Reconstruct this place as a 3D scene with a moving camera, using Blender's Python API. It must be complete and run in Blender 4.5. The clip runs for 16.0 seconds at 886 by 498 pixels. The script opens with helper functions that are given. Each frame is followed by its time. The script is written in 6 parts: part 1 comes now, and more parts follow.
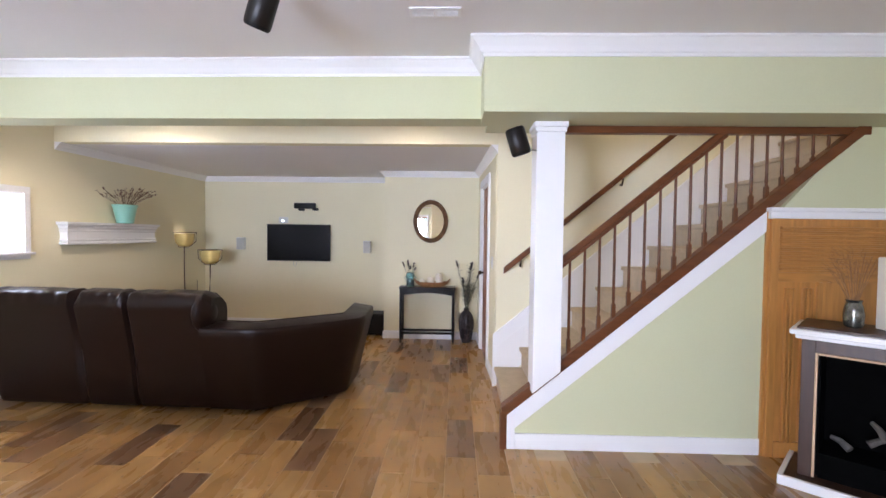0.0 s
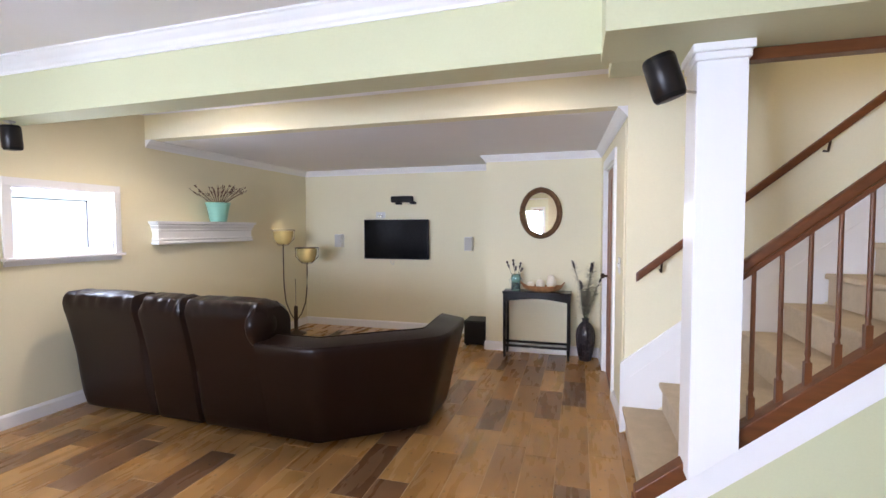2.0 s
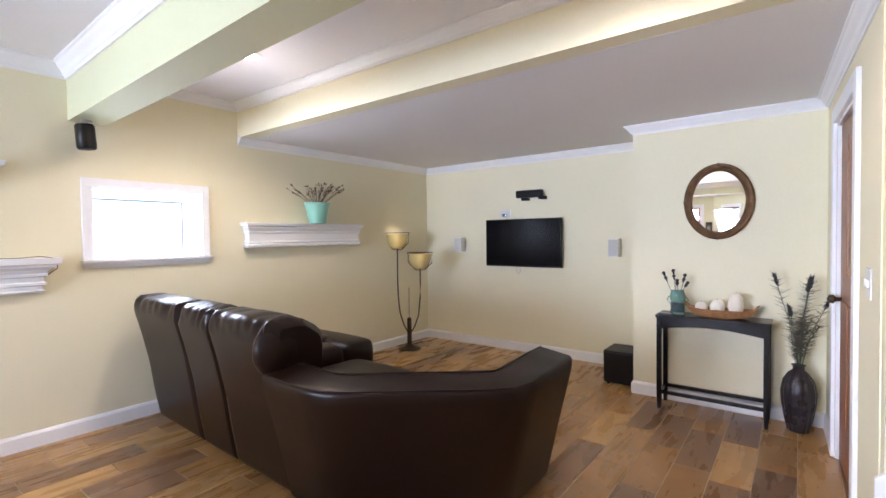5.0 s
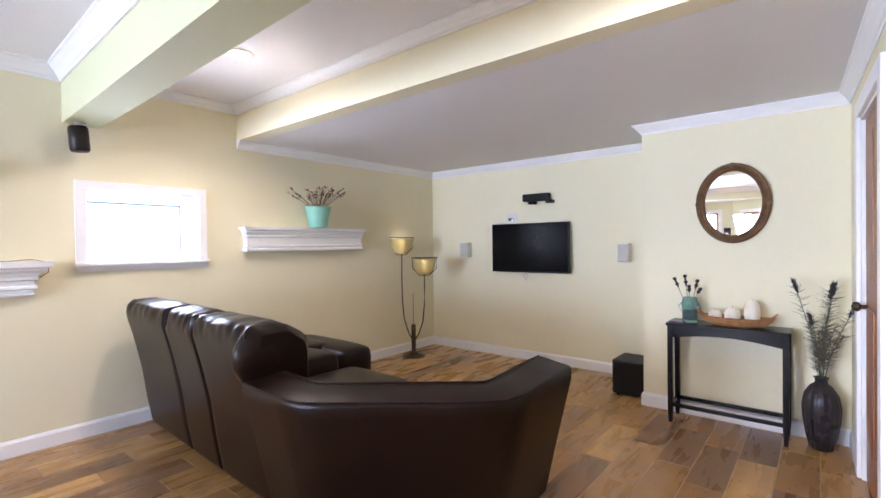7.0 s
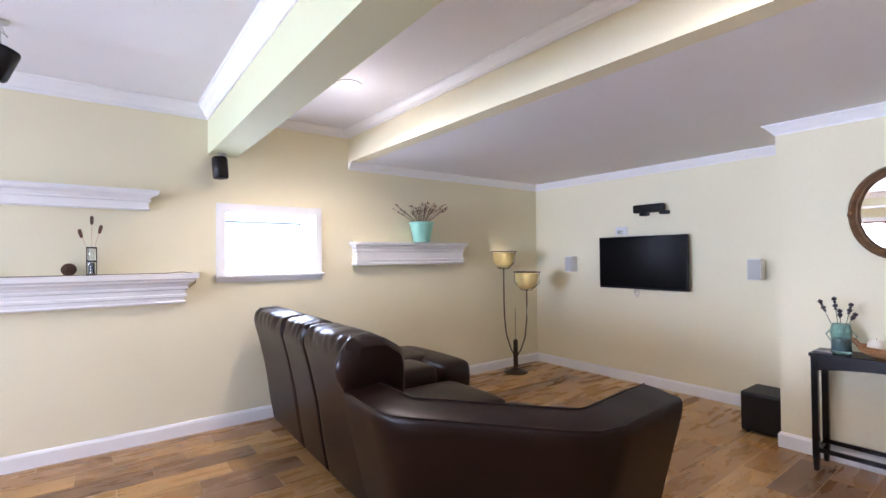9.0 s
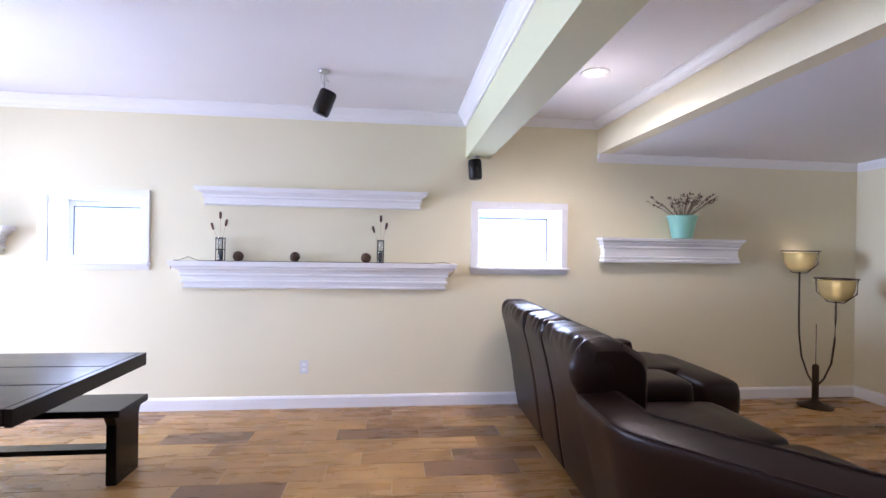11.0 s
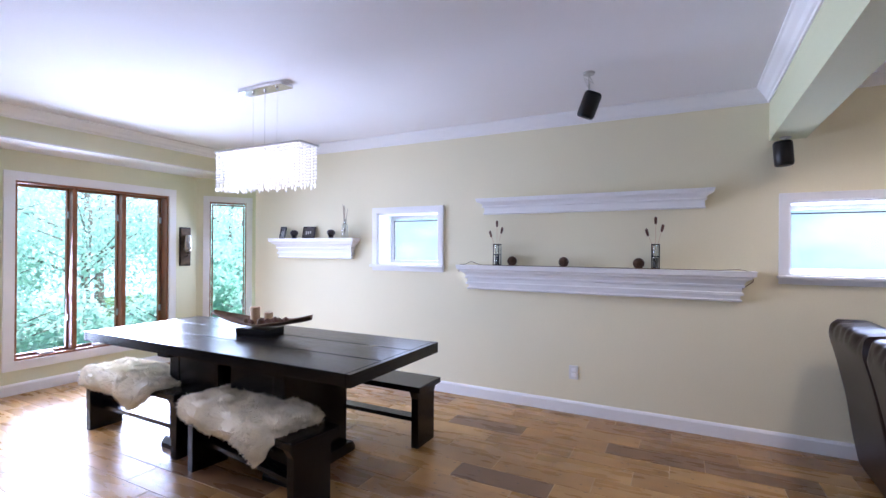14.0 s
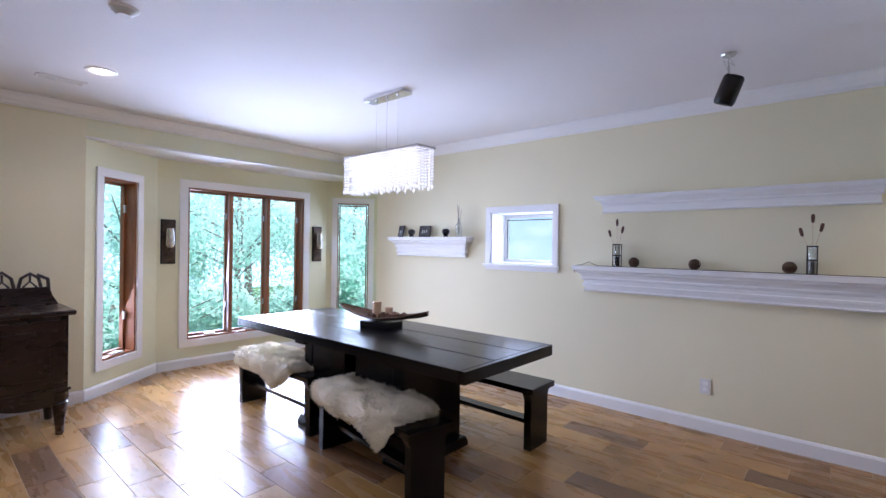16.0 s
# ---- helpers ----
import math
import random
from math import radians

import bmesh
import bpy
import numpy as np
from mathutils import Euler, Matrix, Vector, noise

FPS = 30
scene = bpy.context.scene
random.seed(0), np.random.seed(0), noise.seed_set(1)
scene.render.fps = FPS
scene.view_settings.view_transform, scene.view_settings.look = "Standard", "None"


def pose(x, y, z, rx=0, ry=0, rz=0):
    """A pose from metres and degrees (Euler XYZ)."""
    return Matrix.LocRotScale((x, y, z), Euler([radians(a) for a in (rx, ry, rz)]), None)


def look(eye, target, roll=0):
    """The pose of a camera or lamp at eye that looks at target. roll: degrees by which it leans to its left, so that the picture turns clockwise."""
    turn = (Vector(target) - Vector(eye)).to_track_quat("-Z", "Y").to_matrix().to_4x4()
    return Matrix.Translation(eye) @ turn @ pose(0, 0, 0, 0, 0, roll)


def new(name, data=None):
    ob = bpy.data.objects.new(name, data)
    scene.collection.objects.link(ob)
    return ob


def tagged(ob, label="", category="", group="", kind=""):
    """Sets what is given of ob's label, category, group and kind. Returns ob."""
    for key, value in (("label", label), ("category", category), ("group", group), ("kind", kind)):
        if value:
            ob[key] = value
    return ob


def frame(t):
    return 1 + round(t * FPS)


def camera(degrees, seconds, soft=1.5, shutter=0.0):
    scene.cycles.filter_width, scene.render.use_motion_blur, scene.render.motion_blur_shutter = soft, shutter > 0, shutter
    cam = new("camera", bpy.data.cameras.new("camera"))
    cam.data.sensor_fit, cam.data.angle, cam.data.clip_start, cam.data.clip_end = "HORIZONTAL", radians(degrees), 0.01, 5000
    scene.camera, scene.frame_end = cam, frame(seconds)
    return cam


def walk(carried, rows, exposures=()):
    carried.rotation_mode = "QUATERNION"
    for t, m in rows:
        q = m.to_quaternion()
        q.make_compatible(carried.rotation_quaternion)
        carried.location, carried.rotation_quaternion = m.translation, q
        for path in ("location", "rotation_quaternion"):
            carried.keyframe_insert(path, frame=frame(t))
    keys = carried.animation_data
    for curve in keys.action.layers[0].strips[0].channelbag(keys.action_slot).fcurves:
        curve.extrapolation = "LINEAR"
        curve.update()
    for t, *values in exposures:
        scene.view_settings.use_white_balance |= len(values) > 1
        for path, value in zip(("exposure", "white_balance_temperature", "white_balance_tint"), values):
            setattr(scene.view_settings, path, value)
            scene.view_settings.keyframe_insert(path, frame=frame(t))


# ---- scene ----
cam = camera(87.6, 16.0)
PATH = [
    (0, (1.009, 0.582, 1.403), (0.953, 2.58, 1.341), 0.7),
    (0.5, (1.023, 0.813, 1.402), (0.874, 2.805, 1.316), 0.6),
    (1, (1.037, 1.044, 1.404), (0.77, 3.024, 1.309), 0.4),
    (1.5, (1.049, 1.261, 1.401), (0.64, 3.217, 1.306), 0.2),
    (2, (1.076, 1.491, 1.414), (0.513, 3.408, 1.323), -0.1),
    (2.5, (1.091, 1.716, 1.425), (0.392, 3.589, 1.342), -0.3),
    (3, (1.164, 1.968, 1.374), (0.306, 3.774, 1.313), -0.7),
    (3.5, (1.159, 2.18, 1.362), (0.182, 3.923, 1.299), -1.0),
    (4, (1.153, 2.377, 1.338), (0.072, 4.059, 1.279), -1.1),
    (4.5, (1.156, 2.566, 1.347), (-0.01, 4.19, 1.284), -0.9),
    (5, (1.145, 2.701, 1.335), (-0.073, 4.287, 1.283), -0.7),
    (7.5, (1.18, 2.883, 1.309), (-0.11, 4.412, 1.297), -0.8),
    (8, (1.195, 2.894, 1.314), (-0.141, 4.381, 1.313), -0.9),
    (8.2, (1.186, 2.879, 1.319), (-0.184, 4.336, 1.327), -0.8),
    (10.3, (1.247, 3.057, 1.352), (-0.672, 3.619, 1.378), 0.1),
    (10.5, (1.24, 3.043, 1.348), (-0.705, 3.51, 1.368), 0.3),
    (11, (1.208, 3.034, 1.36), (-0.78, 3.252, 1.359), 0.9),
    (11.5, (1.176, 3.038, 1.384), (-0.823, 3.035, 1.354), 1.1),
    (12, (1.17, 3.041, 1.376), (-0.819, 2.831, 1.345), 1.0),
    (12.5, (1.158, 3.062, 1.382), (-0.799, 2.65, 1.35), 0.9),
    (13, (1.164, 3.077, 1.38), (-0.746, 2.483, 1.358), 0.6),
    (13.5, (1.177, 3.088, 1.373), (-0.672, 2.325, 1.366), 0.5),
    (14, (1.177, 3.108, 1.369), (-0.601, 2.192, 1.372), 0.4),
    (14.5, (1.185, 3.113, 1.373), (-0.519, 2.064, 1.38), 0.5),
    (15, (1.196, 3.109, 1.356), (-0.436, 1.953, 1.373), 0.6),
    (15.5, (1.201, 3.111, 1.344), (-0.365, 1.867, 1.363), 0.7),
    (16, (1.19, 3.096, 1.382), (-0.319, 1.784, 1.37), 0.9),
]
walk_rows = [(t, look(eye, target, roll)) for t, eye, target, roll in PATH]
walk(cam, walk_rows, [(0, 1.33, 6650, 24), (3, 1.5, 6600, 23), (5, 1.68, 6400, 24), (8, 1.78, 6250, 25), (10.5, 1.48, 5950, 31), (11.5, 1.34, 5850, 31), (12.5, 1.07, 5800, 31), (14, 0.8, 5800, 29), (16, 0.52, 5850, 28)])

# ---- light ----
world = bpy.data.worlds.new("world")
scene.world = world
world.use_nodes = True
wn = world.node_tree.nodes
sky = wn.new("ShaderNodeTexSky")
sky.sky_type = "NISHITA"
sky.sun_disc = False
sky.sun_elevation, sky.sun_rotation = radians(55), radians(15)
wn["Background"].inputs[1].default_value = 0.15
world.node_tree.links.new(sky.outputs[0], wn["Background"].inputs[0])


def lamp(name, kind, m, power, color, size=0.1, size_y=None, spread=None, angle=None):
    d = bpy.data.lights.new(name, kind)
    d.energy, d.color = power, color
    if kind == "AREA":
        d.size = size
        if size_y:
            d.shape, d.size_y = "RECTANGLE", size_y
        if spread:
            d.spread = radians(spread)
    elif kind == "SUN":
        d.angle = radians(angle)
    else:
        d.shadow_soft_size = size
    ob = new(name, d)
    ob.matrix_world = m
    return ob


lamp("sun", "SUN", look((2, 8, 18.5), (0, -5, 0)), 5.0, (1, 0.95, 0.88), angle=0.5)

# plan of the house, in metres
XW = -2.79            # wall with the small windows
YT = 7.48             # wall with the television
YB, XB = 6.75, 0.05   # bump-out wall and its corner
XD0, XD1 = 1.385, 1.305   # wall with the wooden door, near and far end
YS = 4.86             # back wall of the stair, front of the low ceiling
YST = 3.60            # front plane of the stair
YK, ZK = 3.27, 2.115  # front and underside of the bulkhead above the stair
YBAY, YM = -2.36, -1.80
XR, YR = 4.70, -1.80
ZC, ZL, ZB = 2.525, 2.235, 2.155   # main ceiling, low ceiling, underside of the beam
YB0, YB1 = 3.60, 3.81     # beam at its column end
TWIST = 0.06              # how much farther the beam runs at the window wall
DAY = (0.66, 0.80, 1.0)
WARM = (1.0, 0.90, 0.74)


# ---- materials ----
def material(name, color, rough=0.5, metal=0.0, spread=0.0, noise_scale=6.0, bump=0.0, bump_scale=60.0, emit=None, strength=0.0,
             trans=0.0, coat=0.0, random_value=0.0, stretch=(1, 1, 1), fine=0.0, fine_scale=90.0, sheen=0.0, specular=0.5):
    m = bpy.data.materials.new(name)
    m.use_nodes = True
    nt = m.node_tree
    b = nt.nodes["Principled BSDF"]
    b.inputs["Base Color"].default_value = (*color, 1)
    b.inputs["Roughness"].default_value = rough
    b.inputs["Metallic"].default_value = metal
    b.inputs["Transmission Weight"].default_value = trans
    b.inputs["Coat Weight"].default_value = coat
    b.inputs["Coat Roughness"].default_value = 0.15
    b.inputs["Sheen Weight"].default_value = sheen
    b.inputs["Specular IOR Level"].default_value = specular
    if emit:
        b.inputs["Emission Color"].default_value = (*emit, 1)
        b.inputs["Emission Strength"].default_value = strength
    co = nt.nodes.new("ShaderNodeTexCoord")
    mp = nt.nodes.new("ShaderNodeMapping")
    mp.inputs["Scale"].default_value = stretch
    nt.links.new(co.outputs["Object"], mp.inputs[0])

    def tex(scale, detail=4):
        n = nt.nodes.new("ShaderNodeTexNoise")
        n.inputs["Scale"].default_value, n.inputs["Detail"].default_value = scale, detail
        nt.links.new(mp.outputs[0], n.inputs["Vector"])
        return n

    last = None
    if spread or fine:
        mix = nt.nodes.new("ShaderNodeHueSaturation")
        mix.inputs["Color"].default_value = (*color, 1)
        a = nt.nodes.new("ShaderNodeMapRange")
        nt.links.new(tex(noise_scale).outputs[0], a.inputs[0])
        a.inputs[1].default_value, a.inputs[2].default_value = 0.25, 0.75
        a.inputs[3].default_value, a.inputs[4].default_value = 1 - spread, 1 + spread
        value = a.outputs[0]
        if fine:
            c = nt.nodes.new("ShaderNodeMapRange")
            nt.links.new(tex(fine_scale, 2).outputs[0], c.inputs[0])
            c.inputs[1].default_value, c.inputs[2].default_value = 0.3, 0.7
            c.inputs[3].default_value, c.inputs[4].default_value = 1 - fine, 1 + fine
            mul = nt.nodes.new("ShaderNodeMath")
            mul.operation = "MULTIPLY"
            nt.links.new(value, mul.inputs[0])
            nt.links.new(c.outputs[0], mul.inputs[1])
            value = mul.outputs[0]
        if random_value:
            o = nt.nodes.new("ShaderNodeObjectInfo")
            r = nt.nodes.new("ShaderNodeMapRange")
            nt.links.new(o.outputs["Random"], r.inputs[0])
            r.inputs[3].default_value, r.inputs[4].default_value = 1 - random_value, 1 + random_value
            mul = nt.nodes.new("ShaderNodeMath")
            mul.operation = "MULTIPLY"
            nt.links.new(value, mul.inputs[0])
            nt.links.new(r.outputs[0], mul.inputs[1])
            value = mul.outputs[0]
        nt.links.new(value, mix.inputs["Value"])
        nt.links.new(mix.outputs[0], b.inputs["Base Color"])
        rr = nt.nodes.new("ShaderNodeMapRange")
        nt.links.new(tex(noise_scale * 1.7).outputs[0], rr.inputs[0])
        rr.inputs[3].default_value, rr.inputs[4].default_value = max(rough - 0.06, 0.02), min(rough + 0.06, 1)
        nt.links.new(rr.outputs[0], b.inputs["Roughness"])
    if bump:
        bp = nt.nodes.new("ShaderNodeBump")
        bp.inputs["Strength"].default_value = bump
        bp.inputs["Distance"].default_value = 0.01
        nt.links.new(tex(bump_scale).outputs[0], bp.inputs["Height"])
        nt.links.new(bp.outputs[0], b.inputs["Normal"])
    return m


def plank_material(name, island, tones):
    """Wood-look tile: long grain, knots, and a shade for every plank."""
    m = bpy.data.materials.new(name)
    m.use_nodes = True
    nt = m.node_tree
    b = nt.nodes["Principled BSDF"]
    geo = nt.nodes.new("ShaderNodeNewGeometry")
    info = nt.nodes.new("ShaderNodeObjectInfo")
    rand = geo.outputs["Random Per Island"] if island else info.outputs["Random"]
    shift = nt.nodes.new("ShaderNodeVectorMath")
    shift.operation = "SCALE"
    shift.inputs[0].default_value = (3.1, 17.3, 7.7)
    nt.links.new(rand, shift.inputs["Scale"])
    add = nt.nodes.new("ShaderNodeVectorMath")
    nt.links.new(geo.outputs["Position"], add.inputs[0])
    nt.links.new(shift.outputs[0], add.inputs[1])
    mp = nt.nodes.new("ShaderNodeMapping")
    mp.inputs["Scale"].default_value = (4.0, 0.7, 1)
    nt.links.new(add.outputs[0], mp.inputs[0])
    grain = nt.nodes.new("ShaderNodeTexNoise")
    grain.inputs["Scale"].default_value, grain.inputs["Detail"].default_value, grain.inputs["Distortion"].default_value = 3.2, 5, 0.15
    nt.links.new(mp.outputs[0], grain.inputs["Vector"])
    tone = nt.nodes.new("ShaderNodeValToRGB")
    el = tone.color_ramp.elements
    el[0].position, el[0].color = 0.0, (*tones[0], 1)
    el[1].position, el[1].color = 1.0, (*tones[2], 1)
    el.new(0.5).color = (*tones[1], 1)
    nt.links.new(rand, tone.inputs[0])
    mr = nt.nodes.new("ShaderNodeMapRange")
    nt.links.new(grain.outputs[0], mr.inputs[0])
    mr.inputs[1].default_value, mr.inputs[2].default_value, mr.inputs[3].default_value, mr.inputs[4].default_value = 0.3, 0.72, 0.88, 1.10
    cloud = nt.nodes.new("ShaderNodeTexNoise")
    cloud.inputs["Scale"].default_value = 3.5
    nt.links.new(add.outputs[0], cloud.inputs["Vector"])
    cr = nt.nodes.new("ShaderNodeMapRange")
    nt.links.new(cloud.outputs[0], cr.inputs[0])
    cr.inputs[1].default_value, cr.inputs[2].default_value, cr.inputs[3].default_value, cr.inputs[4].default_value = 0.3, 0.7, 0.84, 1.16
    mul = nt.nodes.new("ShaderNodeMath")
    mul.operation = "MULTIPLY"
    nt.links.new(mr.outputs[0], mul.inputs[0])
    nt.links.new(cr.outputs[0], mul.inputs[1])
    # knots
    km = nt.nodes.new("ShaderNodeMapping")
    km.inputs["Scale"].default_value = (7, 5, 1)
    nt.links.new(add.outputs[0], km.inputs[0])
    vor = nt.nodes.new("ShaderNodeTexVoronoi")
    vor.voronoi_dimensions = "2D"
    vor.inputs["Scale"].default_value = 1.0
    nt.links.new(km.outputs[0], vor.inputs["Vector"])
    kr = nt.nodes.new("ShaderNodeMapRange")
    nt.links.new(vor.outputs["Distance"], kr.inputs[0])
    kr.inputs[1].default_value, kr.inputs[2].default_value, kr.inputs[3].default_value, kr.inputs[4].default_value = 0.015, 0.06, 0.35, 1.0
    mul2 = nt.nodes.new("ShaderNodeMath")
    mul2.operation = "MULTIPLY"
    nt.links.new(mul.outputs[0], mul2.inputs[0])
    nt.links.new(kr.outputs[0], mul2.inputs[1])
    hs = nt.nodes.new("ShaderNodeHueSaturation")
    nt.links.new(tone.outputs[0], hs.inputs["Color"])
    nt.links.new(mul2.outputs[0], hs.inputs["Value"])
    nt.links.new(hs.outputs[0], b.inputs["Base Color"])
    ro = nt.nodes.new("ShaderNodeMapRange")
    nt.links.new(grain.outputs[0], ro.inputs[0])
    ro.inputs[3].default_value, ro.inputs[4].default_value = 0.20, 0.36
    nt.links.new(ro.outputs[0], b.inputs["Roughness"])
    bp = nt.nodes.new("ShaderNodeBump")
    bp.inputs["Strength"].default_value, bp.inputs["Distance"].default_value = 0.05, 0.004
    nt.links.new(grain.outputs[0], bp.inputs["Height"])
    nt.links.new(bp.outputs[0], b.inputs["Normal"])
    return m


CREAM = material("cream_wall_paint", (0.80, 0.745, 0.535), 0.75, spread=0.02, noise_scale=1.5, bump=0.06, bump_scale=160, fine=0.012)
SAGE = material("sage_wall_paint", (0.61, 0.62, 0.40), 0.75, spread=0.02, noise_scale=1.5, bump=0.06, bump_scale=160, fine=0.012)
CEIL = material("ceiling_paint", (0.80, 0.79, 0.80), 0.85, spread=0.02, noise_scale=1.2, bump=0.12, bump_scale=90)
# bay walls and header, a little greener than the cream walls
BAYWALL = material("pale_sage_bay_wall", (0.74, 0.735, 0.53), 0.75, spread=0.02, noise_scale=1.5, bump=0.06, bump_scale=160, fine=0.012)
TRIM = material("white_trim_paint", (0.85, 0.85, 0.85), 0.35, spread=0.015, noise_scale=3)
HONEY = ((0.290, 0.149, 0.053), (0.388, 0.208, 0.069), (0.480, 0.273, 0.094))
UMBER = ((0.150, 0.076, 0.037), (0.18, 0.092, 0.043), (0.225, 0.118, 0.053))
PLANK, PLANKS = plank_material("wood_look_tile", False, HONEY), plank_material("wood_look_tile_rest", True, HONEY)
PLANK_DARK, PLANKS_DARK = plank_material("umber_wood_look_tile", False, UMBER), plank_material("umber_wood_look_tile_rest", True, UMBER)
GROUT = material("grout", (0.56, 0.42, 0.26), 0.9, spread=0.2, noise_scale=8)
LEATHER = material("dark_brown_leather", (0.0115, 0.0050, 0.0033), 0.31, spread=0.12, noise_scale=1.6, bump=0.10, bump_scale=220, specular=0.22)
STAIN = material("red_brown_stained_wood", (0.125, 0.041, 0.013), 0.36, spread=0.3, noise_scale=5, stretch=(6, 6, 0.8), bump=0.1, bump_scale=30, coat=0.1, specular=0.35)
STAIN_X = material("red_brown_stained_rail", (0.135, 0.044, 0.014), 0.36, spread=0.3, noise_scale=5, stretch=(0.8, 6, 6), bump=0.1, bump_scale=30, coat=0.1, specular=0.35)
DARKW = material("espresso_wood", (0.005, 0.0034, 0.0032), 0.24, spread=0.35, noise_scale=3, stretch=(5, 0.8, 5), specular=0.27)
BLACKW = material("black_painted_wood", (0.009, 0.007, 0.006), 0.38, spread=0.2, noise_scale=8, specular=0.3)
OAK = material("honey_oak", (0.50, 0.22, 0.055), 0.38, spread=0.22, noise_scale=4, stretch=(10, 10, 0.8), bump=0.1, bump_scale=20, coat=0.2)
OAKX = material("honey_oak_across", (0.50, 0.22, 0.055), 0.38, spread=0.25, noise_scale=4, stretch=(0.9, 8, 8), bump=0.1, bump_scale=20, coat=0.2)
WINW = material("window_wood", (0.27, 0.095, 0.035), 0.4, spread=0.25, noise_scale=5, stretch=(8, 8, 0.8), bump=0.08, bump_scale=20)
WALNUT = material("walnut_veneer", (0.058, 0.027, 0.016), 0.4, spread=0.3, noise_scale=4, stretch=(6, 6, 1), bump=0.1, bump_scale=20)
CARPET = material("beige_carpet", (0.56, 0.46, 0.33), 1.0, spread=0.08, noise_scale=12, bump=0.8, bump_scale=260, fine=0.1, fine_scale=200)
BLACK = material("black_plastic", (0.004, 0.004, 0.0045), 0.5, spread=0.1, noise_scale=20, specular=0.25)
SCREEN = material("dark_screen", (0.002, 0.002, 0.003), 0.22, specular=0.12)
WHITEP = material("white_plastic", (0.72, 0.72, 0.70), 0.4)
GREYP = material("grey_grille_cloth", (0.55, 0.55, 0.52), 0.8, bump=0.5, bump_scale=400)
CHROME = material("chrome", (0.75, 0.75, 0.76), 0.12, metal=1)
STEEL = material("brushed_steel", (0.5, 0.5, 0.5), 0.35, metal=1)
BRONZE = material("dark_bronze", (0.06, 0.04, 0.025), 0.4, metal=0.8)
AMBER = material("amber_glass_bowl", (0.72, 0.60, 0.27), 0.22, spread=0.1, noise_scale=8, trans=0.35, coat=0.5)
AQUA = material("aqua_glazed_pot", (0.25, 0.56, 0.46), 0.3, spread=0.06, noise_scale=6)
AQUAG = material("aqua_glass", (0.45, 0.75, 0.72), 0.05, trans=0.85)
GLASS = material("clear_glass", (0.9, 0.95, 0.95), 0.02, trans=0.95)
VASE = material("dark_pewter_ceramic", (0.035, 0.028, 0.032), 0.28, metal=0.35, spread=0.2, noise_scale=5)
TWIG = material("dry_twig", (0.13, 0.075, 0.04), 0.8, spread=0.3, noise_scale=30)
BUD = material("dry_bud", (0.12, 0.05, 0.03), 0.8, spread=0.4, noise_scale=40)
STALK = material("dark_green_stalk", (0.05, 0.075, 0.04), 0.7, spread=0.3, noise_scale=20)
FEATHER = material("peacock_feather", (0.075, 0.06, 0.038), 0.6, spread=0.4, noise_scale=20)
WICKER = material("wicker", (0.34, 0.16, 0.06), 0.6, spread=0.35, noise_scale=40, bump=0.6, bump_scale=140)
WAX = material("ivory_wax", (0.80, 0.74, 0.62), 0.5, spread=0.04, noise_scale=10)
WAXT = material("tan_wax", (0.62, 0.42, 0.25), 0.5, spread=0.06, noise_scale=10)
RATTAN = material("brown_rattan", (0.10, 0.05, 0.025), 0.7, spread=0.4, noise_scale=50, bump=0.6, bump_scale=120)
FUR = material("white_sheepskin", (0.93, 0.85, 0.69), 0.95, spread=0.08, noise_scale=14, sheen=0.4)
GOLDF = material("antique_gilt_frame", (0.16, 0.085, 0.04), 0.4, metal=0.4, spread=0.35, noise_scale=18, bump=0.4, bump_scale=60)
MIRROR = material("mirror", (0.93, 0.93, 0.93), 0.01, metal=1)
PHOTO = material("dark_picture", (0.06, 0.055, 0.05), 0.3, spread=0.5, noise_scale=30)
CRYSTAL = material("lit_crystal", (0.9, 0.92, 0.95), 0.05, trans=0.5, emit=(0.93, 0.96, 1.0), strength=0.22)
BULB = material("lamp_glow", (1, 1, 1), 0.5, emit=(1.0, 0.93, 0.82), strength=5)
BULB_LOW = material("dim_lamp_glow", (1, 1, 1), 0.5, emit=(1.0, 0.86, 0.6), strength=1.3)
ASH = material("ceramic_log", (0.11, 0.10, 0.09), 0.9, spread=0.4, noise_scale=20, bump=0.6, bump_scale=60)
SOOT = material("black_firebox", (0.002, 0.002, 0.002), 0.9, spread=0.3, noise_scale=12, specular=0.05)
# outdoor haze and glare put into the leaf colour, far paler than foliage
HAZY_LEAF = material("hazy_leaf", (0.46, 0.74, 0.63), 0.5, spread=0.4, noise_scale=3)
ln_ = HAZY_LEAF.node_tree
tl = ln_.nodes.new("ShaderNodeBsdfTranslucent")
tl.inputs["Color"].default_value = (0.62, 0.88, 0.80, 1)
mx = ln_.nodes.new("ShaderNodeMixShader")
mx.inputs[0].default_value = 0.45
ln_.links.new(ln_.nodes["Principled BSDF"].outputs[0], mx.inputs[1])
ln_.links.new(tl.outputs[0], mx.inputs[2])
ln_.links.new(mx.outputs[0], ln_.nodes["Material Output"].inputs["Surface"])
BARK = material("bark", (0.22, 0.20, 0.17), 0.9, spread=0.3, noise_scale=12, bump=0.8, bump_scale=40)
GRASS = material("lawn", (0.10, 0.20, 0.06), 0.95, spread=0.35, noise_scale=2, fine=0.2, fine_scale=60)
SIDING = material("outside_ground", (0.3, 0.28, 0.25), 0.9, spread=0.1)


